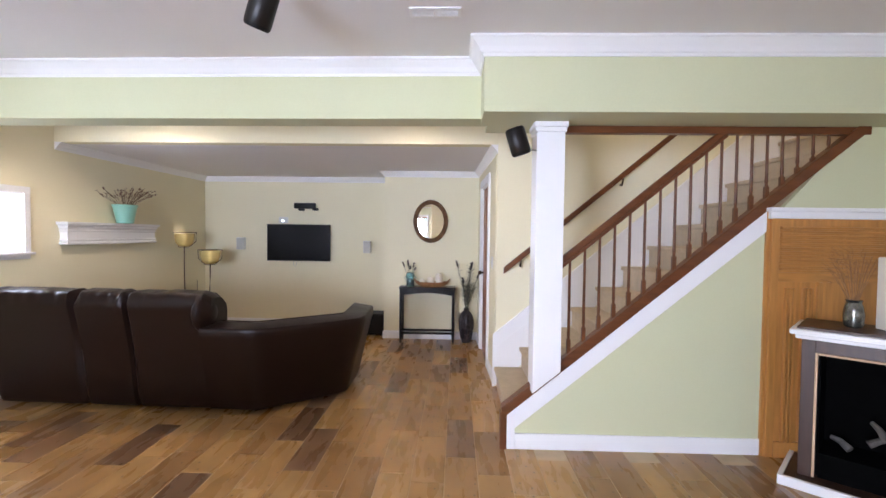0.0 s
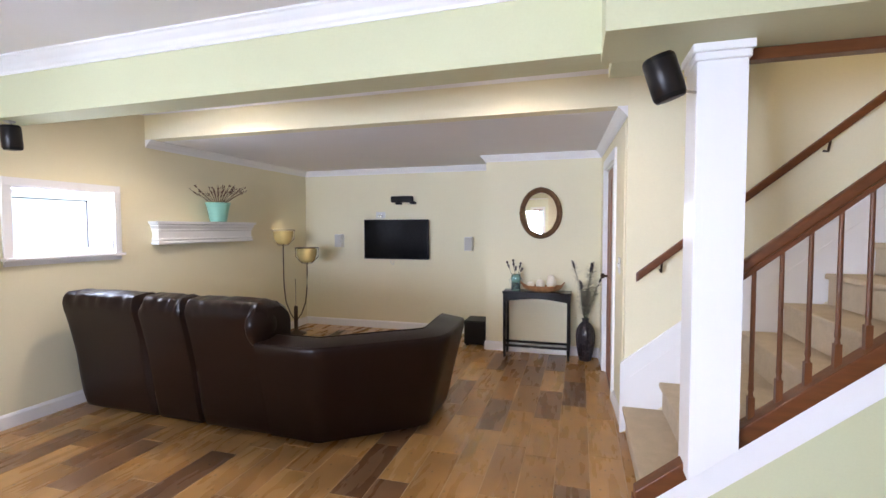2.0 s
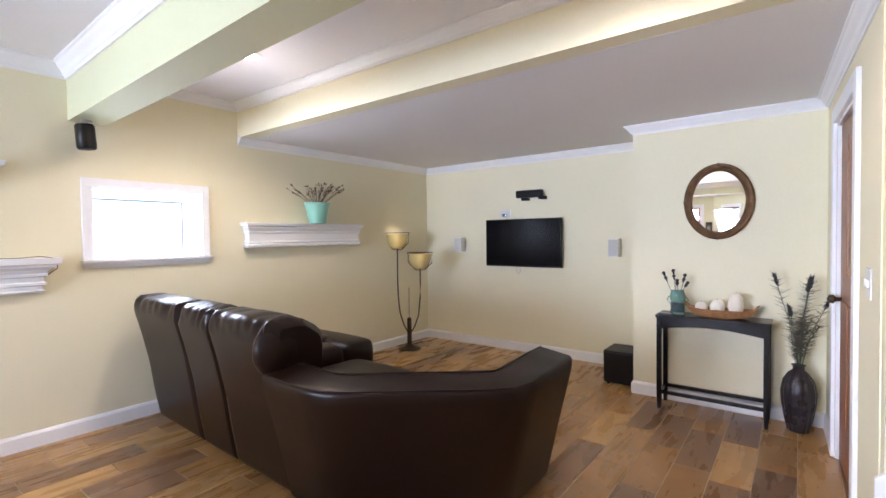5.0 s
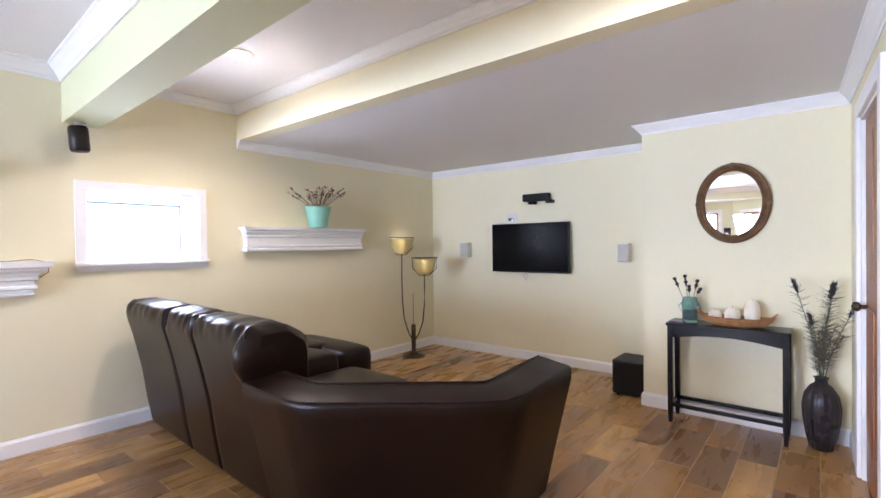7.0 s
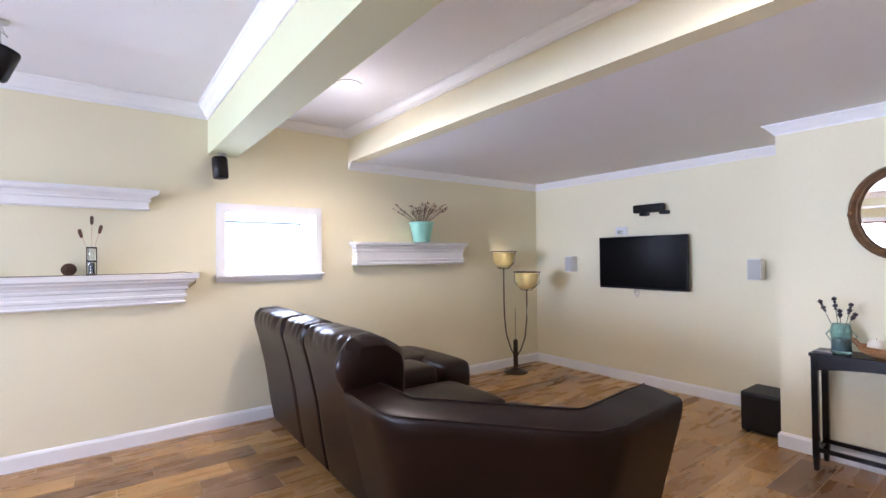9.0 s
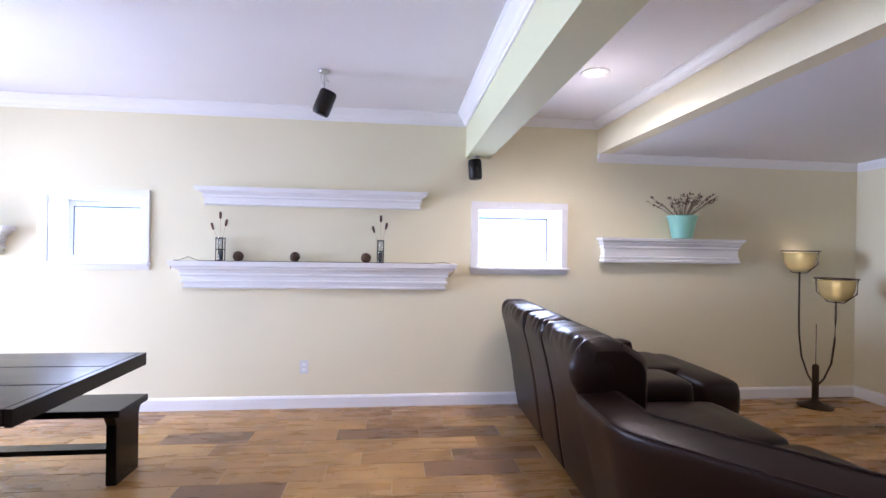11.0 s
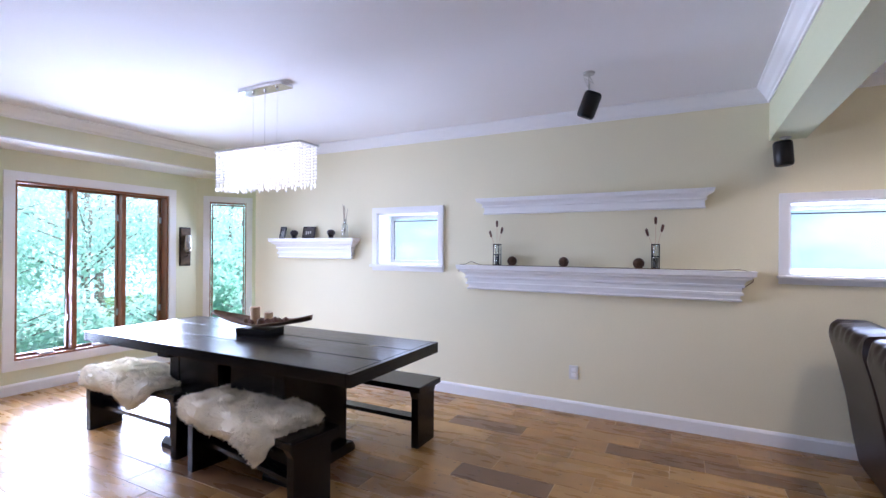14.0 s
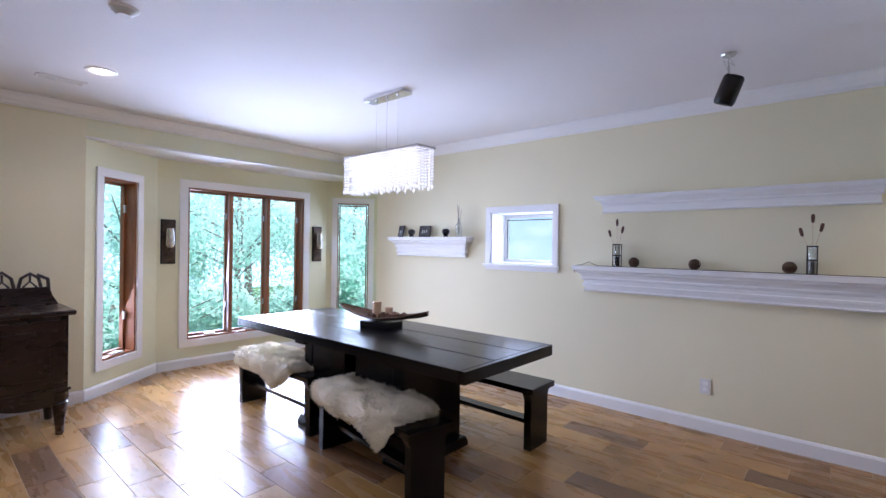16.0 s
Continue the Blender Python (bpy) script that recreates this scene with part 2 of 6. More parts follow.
def pane_material():
    m = bpy.data.materials.new("window_glass")
    m.use_nodes = True
    nt = m.node_tree
    nt.nodes.clear()
    out, mix = nt.nodes.new("ShaderNodeOutputMaterial"), nt.nodes.new("ShaderNodeMixShader")
    tr, gl = nt.nodes.new("ShaderNodeBsdfTransparent"), nt.nodes.new("ShaderNodeBsdfGlossy")
    gl.inputs["Roughness"].default_value = 0.02
    mix.inputs[0].default_value = 0.015
    nt.links.new(tr.outputs[0], mix.inputs[1])
    nt.links.new(gl.outputs[0], mix.inputs[2])
    nt.links.new(mix.outputs[0], out.inputs[0])
    return m


PANE = pane_material()


# ---- building helpers ----
def part(name, bm, mat, parent=None, label="", smooth=False, loc=(0, 0, 0)):
    me = bpy.data.meshes.new(name)
    bmesh.ops.recalc_face_normals(bm, faces=bm.faces)
    bm.to_mesh(me)
    bm.free()
    me.materials.append(mat)
    if smooth:
        me.shade_smooth()
        me.set_sharp_from_angle(angle=radians(38))
    ob = new(name, me)
    ob.parent = parent
    ob.location = loc
    return tagged(ob, label)


def thing(name, label, category, loc=(0, 0, 0), rz=0.0, group=""):
    ob = new(name)
    ob.empty_display_size = 0.1
    ob.matrix_world = pose(*loc, 0, 0, rz)
    return tagged(ob, label, category, group)


def structure(ob):
    return tagged(ob, kind="structure")


def box(x0, x1, y0, y1, z0, z1, bm=None, bevel=0.0, turn=None):
    own = bmesh.new()
    bmesh.ops.create_cube(own, size=1)
    bmesh.ops.scale(own, vec=(x1 - x0, y1 - y0, z1 - z0), verts=own.verts)
    if bevel:
        bmesh.ops.bevel(own, geom=list(own.edges), offset=bevel, segments=2, affect="EDGES", profile=0.6)
    bmesh.ops.translate(own, vec=((x0 + x1) / 2, (y0 + y1) / 2, (z0 + z1) / 2), verts=own.verts)
    if turn:
        bmesh.ops.transform(own, matrix=turn, verts=own.verts)
    return join(bm, own)


def join(bm, own):
    if bm is None:
        return own
    me = bpy.data.meshes.new("tmp")
    own.to_mesh(me)
    own.free()
    bm.from_mesh(me)
    bpy.data.meshes.remove(me)
    return bm


def lathe(profile, seg=24, bm=None, center=(0, 0, 0), ribs=0, rib=0.0, sx=1.0, sy=1.0):
    """Profile: (radius, height) from bottom to top."""
    own = bmesh.new()
    rings = []
    for r, z in profile:
        ring = []
        for i in range(seg):
            a = 2 * math.pi * i / seg
            rr = r * (1 + (rib * math.cos(ribs * a) if ribs else 0))
            ring.append(own.verts.new((center[0] + sx * rr * math.cos(a), center[1] + sy * rr * math.sin(a), center[2] + z)))
        rings.append(ring)
    for a, b in zip(rings, rings[1:]):
        for i in range(seg):
            own.faces.new((a[i], a[(i + 1) % seg], b[(i + 1) % seg], b[i]))
    for ring, r in ((rings[0], profile[0][0]), (rings[-1], profile[-1][0])):
        if r > 1e-4:
            own.faces.new(ring)
    bmesh.ops.remove_doubles(own, verts=own.verts, dist=1e-5)
    return join(bm, own)


def tube(points, r, seg=8, bm=None, r1=None):
    own = bmesh.new()
    pts = [Vector(p) for p in points]
    rings = []
    for i, p in enumerate(pts):
        d = (pts[min(i + 1, len(pts) - 1)] - pts[max(i - 1, 0)]).normalized()
        side = d.cross(Vector((0, 0, 1)))
        if side.length < 0.05:
            side = d.cross(Vector((1, 0, 0)))
        side.normalize()
        up = side.cross(d)
        rr = r + ((r1 if r1 is not None else r) - r) * i / (len(pts) - 1)
        rings.append([own.verts.new(p + rr * (math.cos(2 * math.pi * k / seg) * side + math.sin(2 * math.pi * k / seg) * up)) for k in range(seg)])
    for a, b in zip(rings, rings[1:]):
        for k in range(seg):
            own.faces.new((a[k], a[(k + 1) % seg], b[(k + 1) % seg], b[k]))
    own.faces.new(rings[0])
    own.faces.new(rings[-1])
    return join(bm, own)


def run(profile, p0, p1, out, m0=0.0, m1=0.0, bm=None):
    """A moulding: its profile (out from the wall, up) swept from p0 to p1; m0, m1: how far each end runs on for every metre out."""
    own = bmesh.new()
    p0, p1, out = Vector(p0), Vector(p1), Vector(out).normalized()
    d = (p1 - p0).normalized()
    a = [own.verts.new(p0 + out * o + Vector((0, 0, z)) - d * o * m0) for o, z in profile]
    b = [own.verts.new(p1 + out * o + Vector((0, 0, z)) + d * o * m1) for o, z in profile]
    n = len(profile)
    for i in range(n):
        own.faces.new((a[i], a[(i + 1) % n], b[(i + 1) % n], b[i]))
    own.faces.new(a)
    own.faces.new(b)
    return join(bm, own)


def prism(outline, lo, hi, axis, bm=None, bevel=0.0):
    """An outline of pairs, in the two axes other than the given one, made thick from lo to hi along it."""
    def at(u, v, w):
        return {"x": (w, u, v), "y": (u, w, v), "z": (u, v, w)}[axis]
    own = bmesh.new()
    a = [own.verts.new(at(u, v, lo)) for u, v in outline]
    b = [own.verts.new(at(u, v, hi)) for u, v in outline]
    n = len(outline)
    for i in range(n):
        own.faces.new((a[i], a[(i + 1) % n], b[(i + 1) % n], b[i]))
    own.faces.new(a)
    own.faces.new(b)
    bmesh.ops.recalc_face_normals(own, faces=own.faces)
    if bevel:
        bmesh.ops.bevel(own, geom=list(own.edges), offset=bevel, segments=2, affect="EDGES", profile=0.6)
    return join(bm, own)


def wall(name, p0, p1, z0, z1, thick, mat, holes=(), label=""):
    """A wall whose inner face runs from p0 to p1, the room on its left; holes: (from, to, low, high) along it."""
    d = Vector((p1[0] - p0[0], p1[1] - p0[1], 0))
    length = d.length
    turn = Matrix.Translation((p0[0], p0[1], 0)) @ Matrix.Rotation(math.atan2(d.y, d.x), 4, "Z")
    bm = bmesh.new()
    us = sorted({0.0, length, *[h[0] for h in holes], *[h[1] for h in holes]})
    for a, b in zip(us, us[1:]):
        spans = sorted((h[2], h[3]) for h in holes if h[0] < (a + b) / 2 < h[1])
        low = z0
        for lo, hi in spans + [(z1, z1)]:
            if lo > low + 1e-4:
                box(a, b, -thick, 0, low, lo, bm)
            low = hi
    bmesh.ops.remove_doubles(bm, verts=bm.verts, dist=1e-5)
    bmesh.ops.transform(bm, matrix=turn, verts=bm.verts)
    return structure(part(name, bm, mat, None, label)), turn


CROWN = [(0, 0), (0, -0.115), (0.012, -0.115), (0.016, -0.098), (0.03, -0.088), (0.045, -0.062), (0.072, -0.036), (0.084, -0.02), (0.098, -0.014), (0.098, 0)]
BASE = [(0, 0), (0.015, 0), (0.015, 0.085), (0.011, 0.093), (0.005, 0.102), (0, 0.105)]


def crown(p0, p1, z, out, m0=-1.0, m1=-1.0, s=1.0):
    return structure(part("crown_moulding", run([(a * s * 0.85, b * s * 0.85) for a, b in CROWN], (*p0, z), (*p1, z), (*out, 0), m0, m1), TRIM, None, "white painted crown moulding"))


def baseboard(p0, p1, out, m0=-1.0, m1=-1.0):
    return structure(part("baseboard", run(BASE, (*p0, 0), (*p1, 0), (*out, 0), m0, m1), TRIM, None, "white painted baseboard"))


# ---- the shell ----
structure(part("floor", box(XW - 0.2, XR + 0.2, YBAY - 0.2, YT + 0.2, -0.12, -0.0018), GROUT, None, "floor bed with sandy grout joints"))

W2 = (3.775, 4.53, 1.205, 1.722)     # window openings along y, low and high
W1 = (0.30, 1.015, 1.210, 1.74)
wall("wall_windows", (XW, YT), (XW, -1.51), 0, ZC + 0.1, 0.32, CREAM,
     [(YT - W2[1], YT - W2[0], W2[2], W2[3]), (YT - W1[1], YT - W1[0], W1[2], W1[3])], "cream painted wall with small high windows")
wall("wall_television", (XB, YT), (XW, YT), 0, ZL, 0.12, CREAM, label="cream painted wall behind the television")
wall("wall_bump_side", (XB, YB + 0.1), (XB, YT), 0, ZL, 0.1, CREAM)
wall("wall_bump", (XD1, YB), (XB, YB), 0, ZL, 0.1, CREAM, label="cream painted wall behind the console table")
DOOR = (5.50, 6.26, 0, 1.97)
door_wall, t_door = wall("wall_door", (XD0 - 0.004, YS + 0.1), (XD1, YB), 0, ZL, 0.14, CREAM, [(DOOR[0] - YS - 0.1, DOOR[1] - YS - 0.1, 0, DOOR[3])])
wall("wall_stair_back", (XR + 1, YS), (XD0 + 0.001, YS), 0, 5.0, 0.1, CREAM)
wall("wall_right", (XR, YR), (XR, YST), 0, ZC + 0.1, 0.12, CREAM)
wall("wall_back", (0.22, YM), (XR, YM), 0, ZC + 0.1, 0.14, CREAM)

# the bay
BAYH = 2.26
BL0, BL1 = (-0.50, YBAY), (0.22, YM)
BR0, BR1 = (-3.32, YM), (-2.60, YBAY)
MW = (-2.24, -0.80, 0.31, 1.985)
bay_mid, t_mid = wall("wall_bay_middle", BR1, BL0, 0, BAYH, 0.14, BAYWALL, [(MW[0] - BR1[0], MW[1] - BR1[0], MW[2], MW[3])])
L_LEN = math.hypot(BL1[0] - BL0[0], BL1[1] - BL0[1])
R_LEN = math.hypot(BR1[0] - BR0[0], BR1[1] - BR0[1])
LW = (0.30, 0.73, 0.30, 1.96)
RW = (0.33, 0.76, 0.30, 1.96)
bay_left, t_left = wall("wall_bay_left", BL0, BL1, 0, BAYH, 0.14, BAYWALL, [LW])
bay_right, t_right = wall("wall_bay_right", BR0, BR1, 0, BAYH, 0.14, BAYWALL, [RW])
structure(part("ceiling_bay", prism([(0.04, YM - 0.143), BL0, BR1, (-3.14, YM - 0.143)], BAYH, BAYH + 0.1, "z"), CEIL, None, "white bay ceiling"))
wall("wall_bay_return", (XW - 0.323, -1.51), (XW - 0.8, -1.51), 0, ZC + 0.1, 0.1, CREAM)
structure(part("bay_header", box(XW - 0.5, 0.22, YM - 0.14, YM, BAYH + 0.014, ZC + 0.1), BAYWALL, None, "pale sage header above the bay"))
structure(part("header_trim", box(XW - 0.5, 0.22, YM - 0.14, YM + 0.004, BAYH, BAYH + 0.013), TRIM, None, "white trim under the bay header"))

structure(part("ceiling_main", box(XW - 0.3, XR + 0.2, YM - 0.14, YB0 + 0.1, ZC, ZC + 0.12), CEIL, None, "white main ceiling"))
structure(part("ceiling_middle", box(XW - 0.3, XD0 + 0.86, YB0 + 0.1, YS + 0.1, ZC, ZC + 0.12), CEIL, None, "white ceiling between beam and low ceiling"))
structure(part("ceiling_low", box(XW - 0.1, XD0 + 0.12, YS + 0.123, YT + 0.1, ZL, ZL + 0.1), CEIL, None, "white low ceiling"))
structure(part("low_ceiling_face", box(XW, XD0, YS, YS + 0.12, ZL, ZC), CREAM, None, "cream face of the low ceiling"))
structure(part("beam", prism([(1.20, YB0), (XW, YB0 + TWIST), (XW, YB1 + TWIST), (1.20, YB1)], ZB, ZC, "z"), SAGE, None, "sage painted beam across the ceiling"))
structure(part("bulkhead", box(1.16, XR, YK, YST + 0.02, ZK, ZC), SAGE, None, "sage painted bulkhead above the stair"))
structure(part("bulkhead_back", box(1.203, 1.72, YST + 0.023, YB1 + 0.02, ZK, ZC), SAGE, None, "sage bulkhead end by the column"))
structure(part("stairwell_upper_wall", box(1.72, XR + 1, YST - 0.1, YST + 0.02, ZC + 0.003, 5.0), CREAM))
structure(part("stairwell_ceiling", box(1.6, XR + 1.1, YST - 0.1, YS + 0.1, 5.0, 5.1), CEIL))
structure(part("stairwell_end_wall", box(XR + 1, XR + 1.1, YST - 0.1, YS, 0, 5.0), CREAM))
structure(part("stairwell_front_wall", box(2.25, 2.35, YST + 0.02, YS, ZC + 0.14, 5.0), CREAM))

# crown mouldings
crown((XW, YB0 + TWIST), (XW, YM), ZC, (1, 0))
crown((1.16, YB0), (XW, YB0 + TWIST), ZC, (-TWIST, -3.98))
crown((1.16, YK), (1.16, YB0), ZC, (-1, 0), 1, -1)
crown((XR, YK), (1.16, YK), ZC, (0, -1), -1, 1)
crown((XR, YM), (XR, YK), ZC, (-1, 0))
crown((XW, YM), (XR, YM), ZC, (0, 1))
crown((1.20, YB1), (XW, YB1 + TWIST), ZC, (TWIST, 3.98), 0, -1, 0.6)
crown((XW, YS), (XD0, YS), ZC, (0, -1), -1, 0, 0.7)
crown((XW, YS), (XW, YB1 + TWIST), ZC, (1, 0), -1, -1, 0.7)
crown((XW, YT), (XW, YS), ZL, (1, 0), -1, 0, 0.75)
crown((XB, YT), (XW, YT), ZL, (0, -1), -1, -1, 0.75)
crown((XB, YB), (XB, YT), ZL, (-1, 0), 1, -1, 0.75)
crown((XD1, YB), (XB, YB), ZL, (0, -1), -1, 1, 0.75)
crown((XD0, YS), (XD1, YB), ZL, (-1, -0.04), 0, -1, 0.75)
# baseboards
baseboard((XW, YT), (XW, -1.51), (1, 0))
baseboard((XB, YT), (XW, YT), (0, -1))
baseboard((XB, YB), (XB, YT), (-1, 0), 1, -1)
baseboard((XD1, YB), (XB, YB), (0, -1), -1, 1)
baseboard((XD0, YS), (XD0 - 0.023, DOOR[0] - 0.09), (-1, -0.04), 0, 0)
baseboard((XD1 + 0.016, DOOR[1] + 0.09), (XD1, YB), (-1, -0.04), 0, -1)
baseboard(BR1, BL0, (0, 1))
baseboard(BL0, BL1, (-(BL1[1] - BL0[1]), BL1[0] - BL0[0]), -0.3, 0.3)
baseboard(BR0, BR1, (-(BR1[1] - BR0[1]), BR1[0] - BR0[0]), 0, -0.3)
baseboard(BL1, (XR, YM), (0, 1), 0.3, -1)
baseboard((XR, YM), (XR, YST), (-1, 0))

# ---- lamps of the place ----
lamp("daylight_bay", "AREA", look(((MW[0] + MW[1]) / 2, YBAY + 0.02, 1.15), (-0.3, 1.4, 0.72)), 80, DAY, 1.4, 1.6, spread=120)
lamp("daylight_bay_left", "AREA", look((-0.12, -2.02, 1.15), (-1.2, 0.2, 0.2)), 18, DAY, 0.4, 1.6, spread=140)
lamp("daylight_bay_right", "AREA", look((-2.92, -2.06, 1.15), (-0.6, -1.0, 0.3)), 8.0, DAY, 0.4, 1.6)
for wy, power in (((W1[0] + W1[1]) / 2, 3.0), ((W2[0] + W2[1]) / 2, 6.0)):
    lamp("daylight_small", "AREA", look((XW - 0.22, wy, 1.47), (0, wy, 1.4)), power, DAY, 0.6, 0.45)


# ---- windows, door, stair ----
def casing(name, opening, turn, inner=0.0, width=0.07, sill=True, depth=0.02):
    """Flat white casing round an opening of a wall; turn: the wall's own axes."""
    a, b, lo, hi = opening
    g = thing(name, "white painted wooden window casing", "window", (0, 0, 0))
    structure(g)
    bars = {"casing_top": box(a - width, b + width, 0, depth, hi, hi + width, bevel=0.003),
            "casing_side": box(a - width, a, 0, depth, lo, hi, bevel=0.003),
            "casing_edge": box(b, b + width, 0, depth, lo, hi, bevel=0.003)}
    if sill:
        bars["window_sill"] = box(a - width - 0.01, b + width + 0.01, 0, depth + 0.035, lo - 0.022, lo, bevel=0.004)
        bars["apron"] = box(a - width, b + width, 0, depth * 0.7, lo - 0.06, lo - 0.022, bevel=0.002)
    else:
        bars["casing_bottom"] = box(a - width, b + width, 0, depth, lo - width, lo, bevel=0.003)
    for n, bm in bars.items():
        bmesh.ops.transform(bm, matrix=turn, verts=bm.verts)
        part(n, bm, TRIM, g)
    return g


def lining(g, opening, turn, deep, mat, t=0.012):
    a, b, lo, hi = opening
    bm = box(a, a + t, -deep, 0, lo, hi)
    box(b - t, b, -deep, 0, lo, hi, bm)
    box(a + t, b - t, -deep, 0, lo, lo + t, bm)
    box(a + t, b - t, -deep, 0, hi - t, hi, bm)
    bmesh.ops.transform(bm, matrix=turn, verts=bm.verts)
    part("reveal_lining", bm, mat, g)


def sash(g, a, b, lo, hi, at, turn, mat, w=0.045, thick=0.04):
    bm = box(a, a + w, at - thick, at, lo, hi, bevel=0.003)
    box(b - w, b, at - thick, at, lo, hi, bm, 0.003)
    box(a + w, b - w, at - thick, at, lo, lo + w, bm, 0.003)
    box(a + w, b - w, at - thick, at, hi - w, hi, bm, 0.003)
    bmesh.ops.transform(bm, matrix=turn, verts=bm.verts)
    part("sash", bm, mat, g)
    bm = box(a + w - 0.004, b - w + 0.004, at - thick / 2 - 0.003, at - thick / 2 + 0.003, lo + w - 0.004, hi - w + 0.004)
    bmesh.ops.transform(bm, matrix=turn, verts=bm.verts)
    p = part("pane", bm, PANE, g)
    p.visible_shadow = False


t_win = Matrix.Translation((XW, YT, 0)) @ Matrix.Rotation(radians(-90), 4, "Z")
for n, w in enumerate((W2, W1)):
    o = (YT - w[1], YT - w[0], w[2], w[3])
    g = casing("window_2" if n else "window_1", o, t_win, width=0.058)
    lining(g, o, t_win, 0.25, TRIM)
    sash(g, o[0] + 0.012, o[1] - 0.012, o[2] + 0.012, o[3] - 0.012, -0.24, t_win, TRIM, 0.035)
    bm = box(o[0] + 0.047, o[1] - 0.047, -0.238, -0.232, o[3] - 0.075, o[3] - 0.066)
    bmesh.ops.transform(bm, matrix=t_win, verts=bm.verts)
    part("top_rail", bm, BLACKW, g, "dark top rail")
    bm = box(o[0] + 0.047, o[0] + 0.053, -0.238, -0.232, o[2] + 0.047, o[3] - 0.075)
    box(o[1] - 0.053, o[1] - 0.047, -0.238, -0.232, o[2] + 0.047, o[3] - 0.075, bm)
    bmesh.ops.transform(bm, matrix=t_win, verts=bm.verts)
    part("gasket", bm, VASE, g, "dark rubber gasket")

g = casing("window_3", (MW[0] - BR1[0], MW[1] - BR1[0], MW[2], MW[3]), t_mid, sill=False, width=0.085)
tagged(g, "three-light wooden casement window with white casing")
u0, u1 = MW[0] - BR1[0], MW[1] - BR1[0]
lining(g, (u0, u1, MW[2], MW[3]), t_mid, 0.13, WINW, 0.02)
third = (u1 - u0 - 0.04) / 3
for i in range(3):
    a = u0 + 0.02 + i * third
    sash(g, a + 0.012, a + third - 0.012, MW[2] + 0.02, MW[3] - 0.02, -0.092, t_mid, WINW, 0.024)
    if i:
        bm = box(a - 0.022, a + 0.022, -0.125, -0.015, MW[2] + 0.02, MW[3] - 0.02, bevel=0.004)
        bmesh.ops.transform(bm, matrix=t_mid, verts=bm.verts)
        part("mullion", bm, WINW, g)
    for z in (0.62, 1.66):
        bm = box(a + 0.016, a + 0.034, -0.092, -0.075, z, z + 0.07, bevel=0.002)
        bmesh.ops.transform(bm, matrix=t_mid, verts=bm.verts)
        part("sash_lock", bm, STEEL, g, "nickel sash lock")
    bm = box(a + third * 0.35, a + third * 0.6, -0.085, -0.03, MW[2] + 0.02, MW[2] + 0.038, bevel=0.004)
    bmesh.ops.transform(bm, matrix=t_mid, verts=bm.verts)
    part("crank", bm, WHITEP, g, "small white crank cover")
for nm, w, tt in (("window_4", LW, t_left), ("window_5", RW, t_right)):
    g = casing(nm, w, tt, sill=False, width=0.075)
    tagged(g, "narrow wooden casement window with white casing")
    lining(g, w, tt, 0.13, WINW, 0.02 if nm == "window_4" else 0.012)
    sash(g, w[0] + 0.02, w[1] - 0.02, w[2] + 0.02, w[3] - 0.02, -0.095, tt, WINW, 0.024 if nm == "window_4" else 0.016)
    for z in (0.62, 1.66):
        bm = box(w[0] + 0.03, w[0] + 0.055, -0.095, -0.075, z, z + 0.075, bevel=0.002)
        bmesh.ops.transform(bm, matrix=tt, verts=bm.verts)
        part("sash_lock", bm, STEEL, g, "nickel sash lock")
    bm = box(w[0] + 0.14, w[0] + 0.27, -0.06, -0.01, w[2] + 0.02, w[2] + 0.04, bevel=0.004)
    bmesh.ops.transform(bm, matrix=tt, verts=bm.verts)
    part("crank", bm, WHITEP, g, "small white crank cover")

# wooden door in its white casing
g = structure(thing("door_1", "closed red-brown wooden interior door in a white casing", "door"))
g.matrix_world = t_door
d0, d1 = DOOR[0] - YS - 0.1, DOOR[1] - YS - 0.1
part("door_leaf", box(d0 + 0.02, d1 - 0.02, -0.055, -0.018, 0.01, DOOR[3] - 0.02, bevel=0.003), WINW, g)
for a, b in ((d0 + 0.11, d0 + 0.36), (d0 + 0.42, d1 - 0.11)):
    for z0, z1 in ((0.25, 0.95), (1.1, 1.85)):
        part("door_panel", box(a, b, -0.019, -0.010, z0, z1, bevel=0.004), WINW, g)
part("door_handle", lathe([(0.0, -0.03), (0.024, -0.02), (0.026, 0), (0.012, 0.012), (0.012, 0.04)], 16), BRONZE, g, "dark bronze door knob").matrix_local = pose(d1 - 0.085, 0.02, 0.95, 90, 0, 0)
for a, b in ((d0 - 0.085, d0), (d1, d1 + 0.085)):
    part("casing_side", box(a, b, 0, 0.02, 0, DOOR[3] + 0.085, bevel=0.004), TRIM, g)
part("casing_top", box(d0, d1, 0, 0.021, DOOR[3], DOOR[3] + 0.085, bevel=0.004), TRIM, g)
jamb = box(d0, d0 + 0.018, -0.138, 0, 0, DOOR[3])
box(d1 - 0.018, d1, -0.138, 0, 0, DOOR[3], jamb)
box(d0 + 0.018, d1 - 0.018, -0.138, 0, DOOR[3] - 0.018, DOOR[3], jamb)
part("jamb", jamb, TRIM, g)
structure(part("wall_behind_door", box(XD0 + 0.16, XD0 + 0.2, 4.98, YB + 0.1, 0, ZL), CREAM))

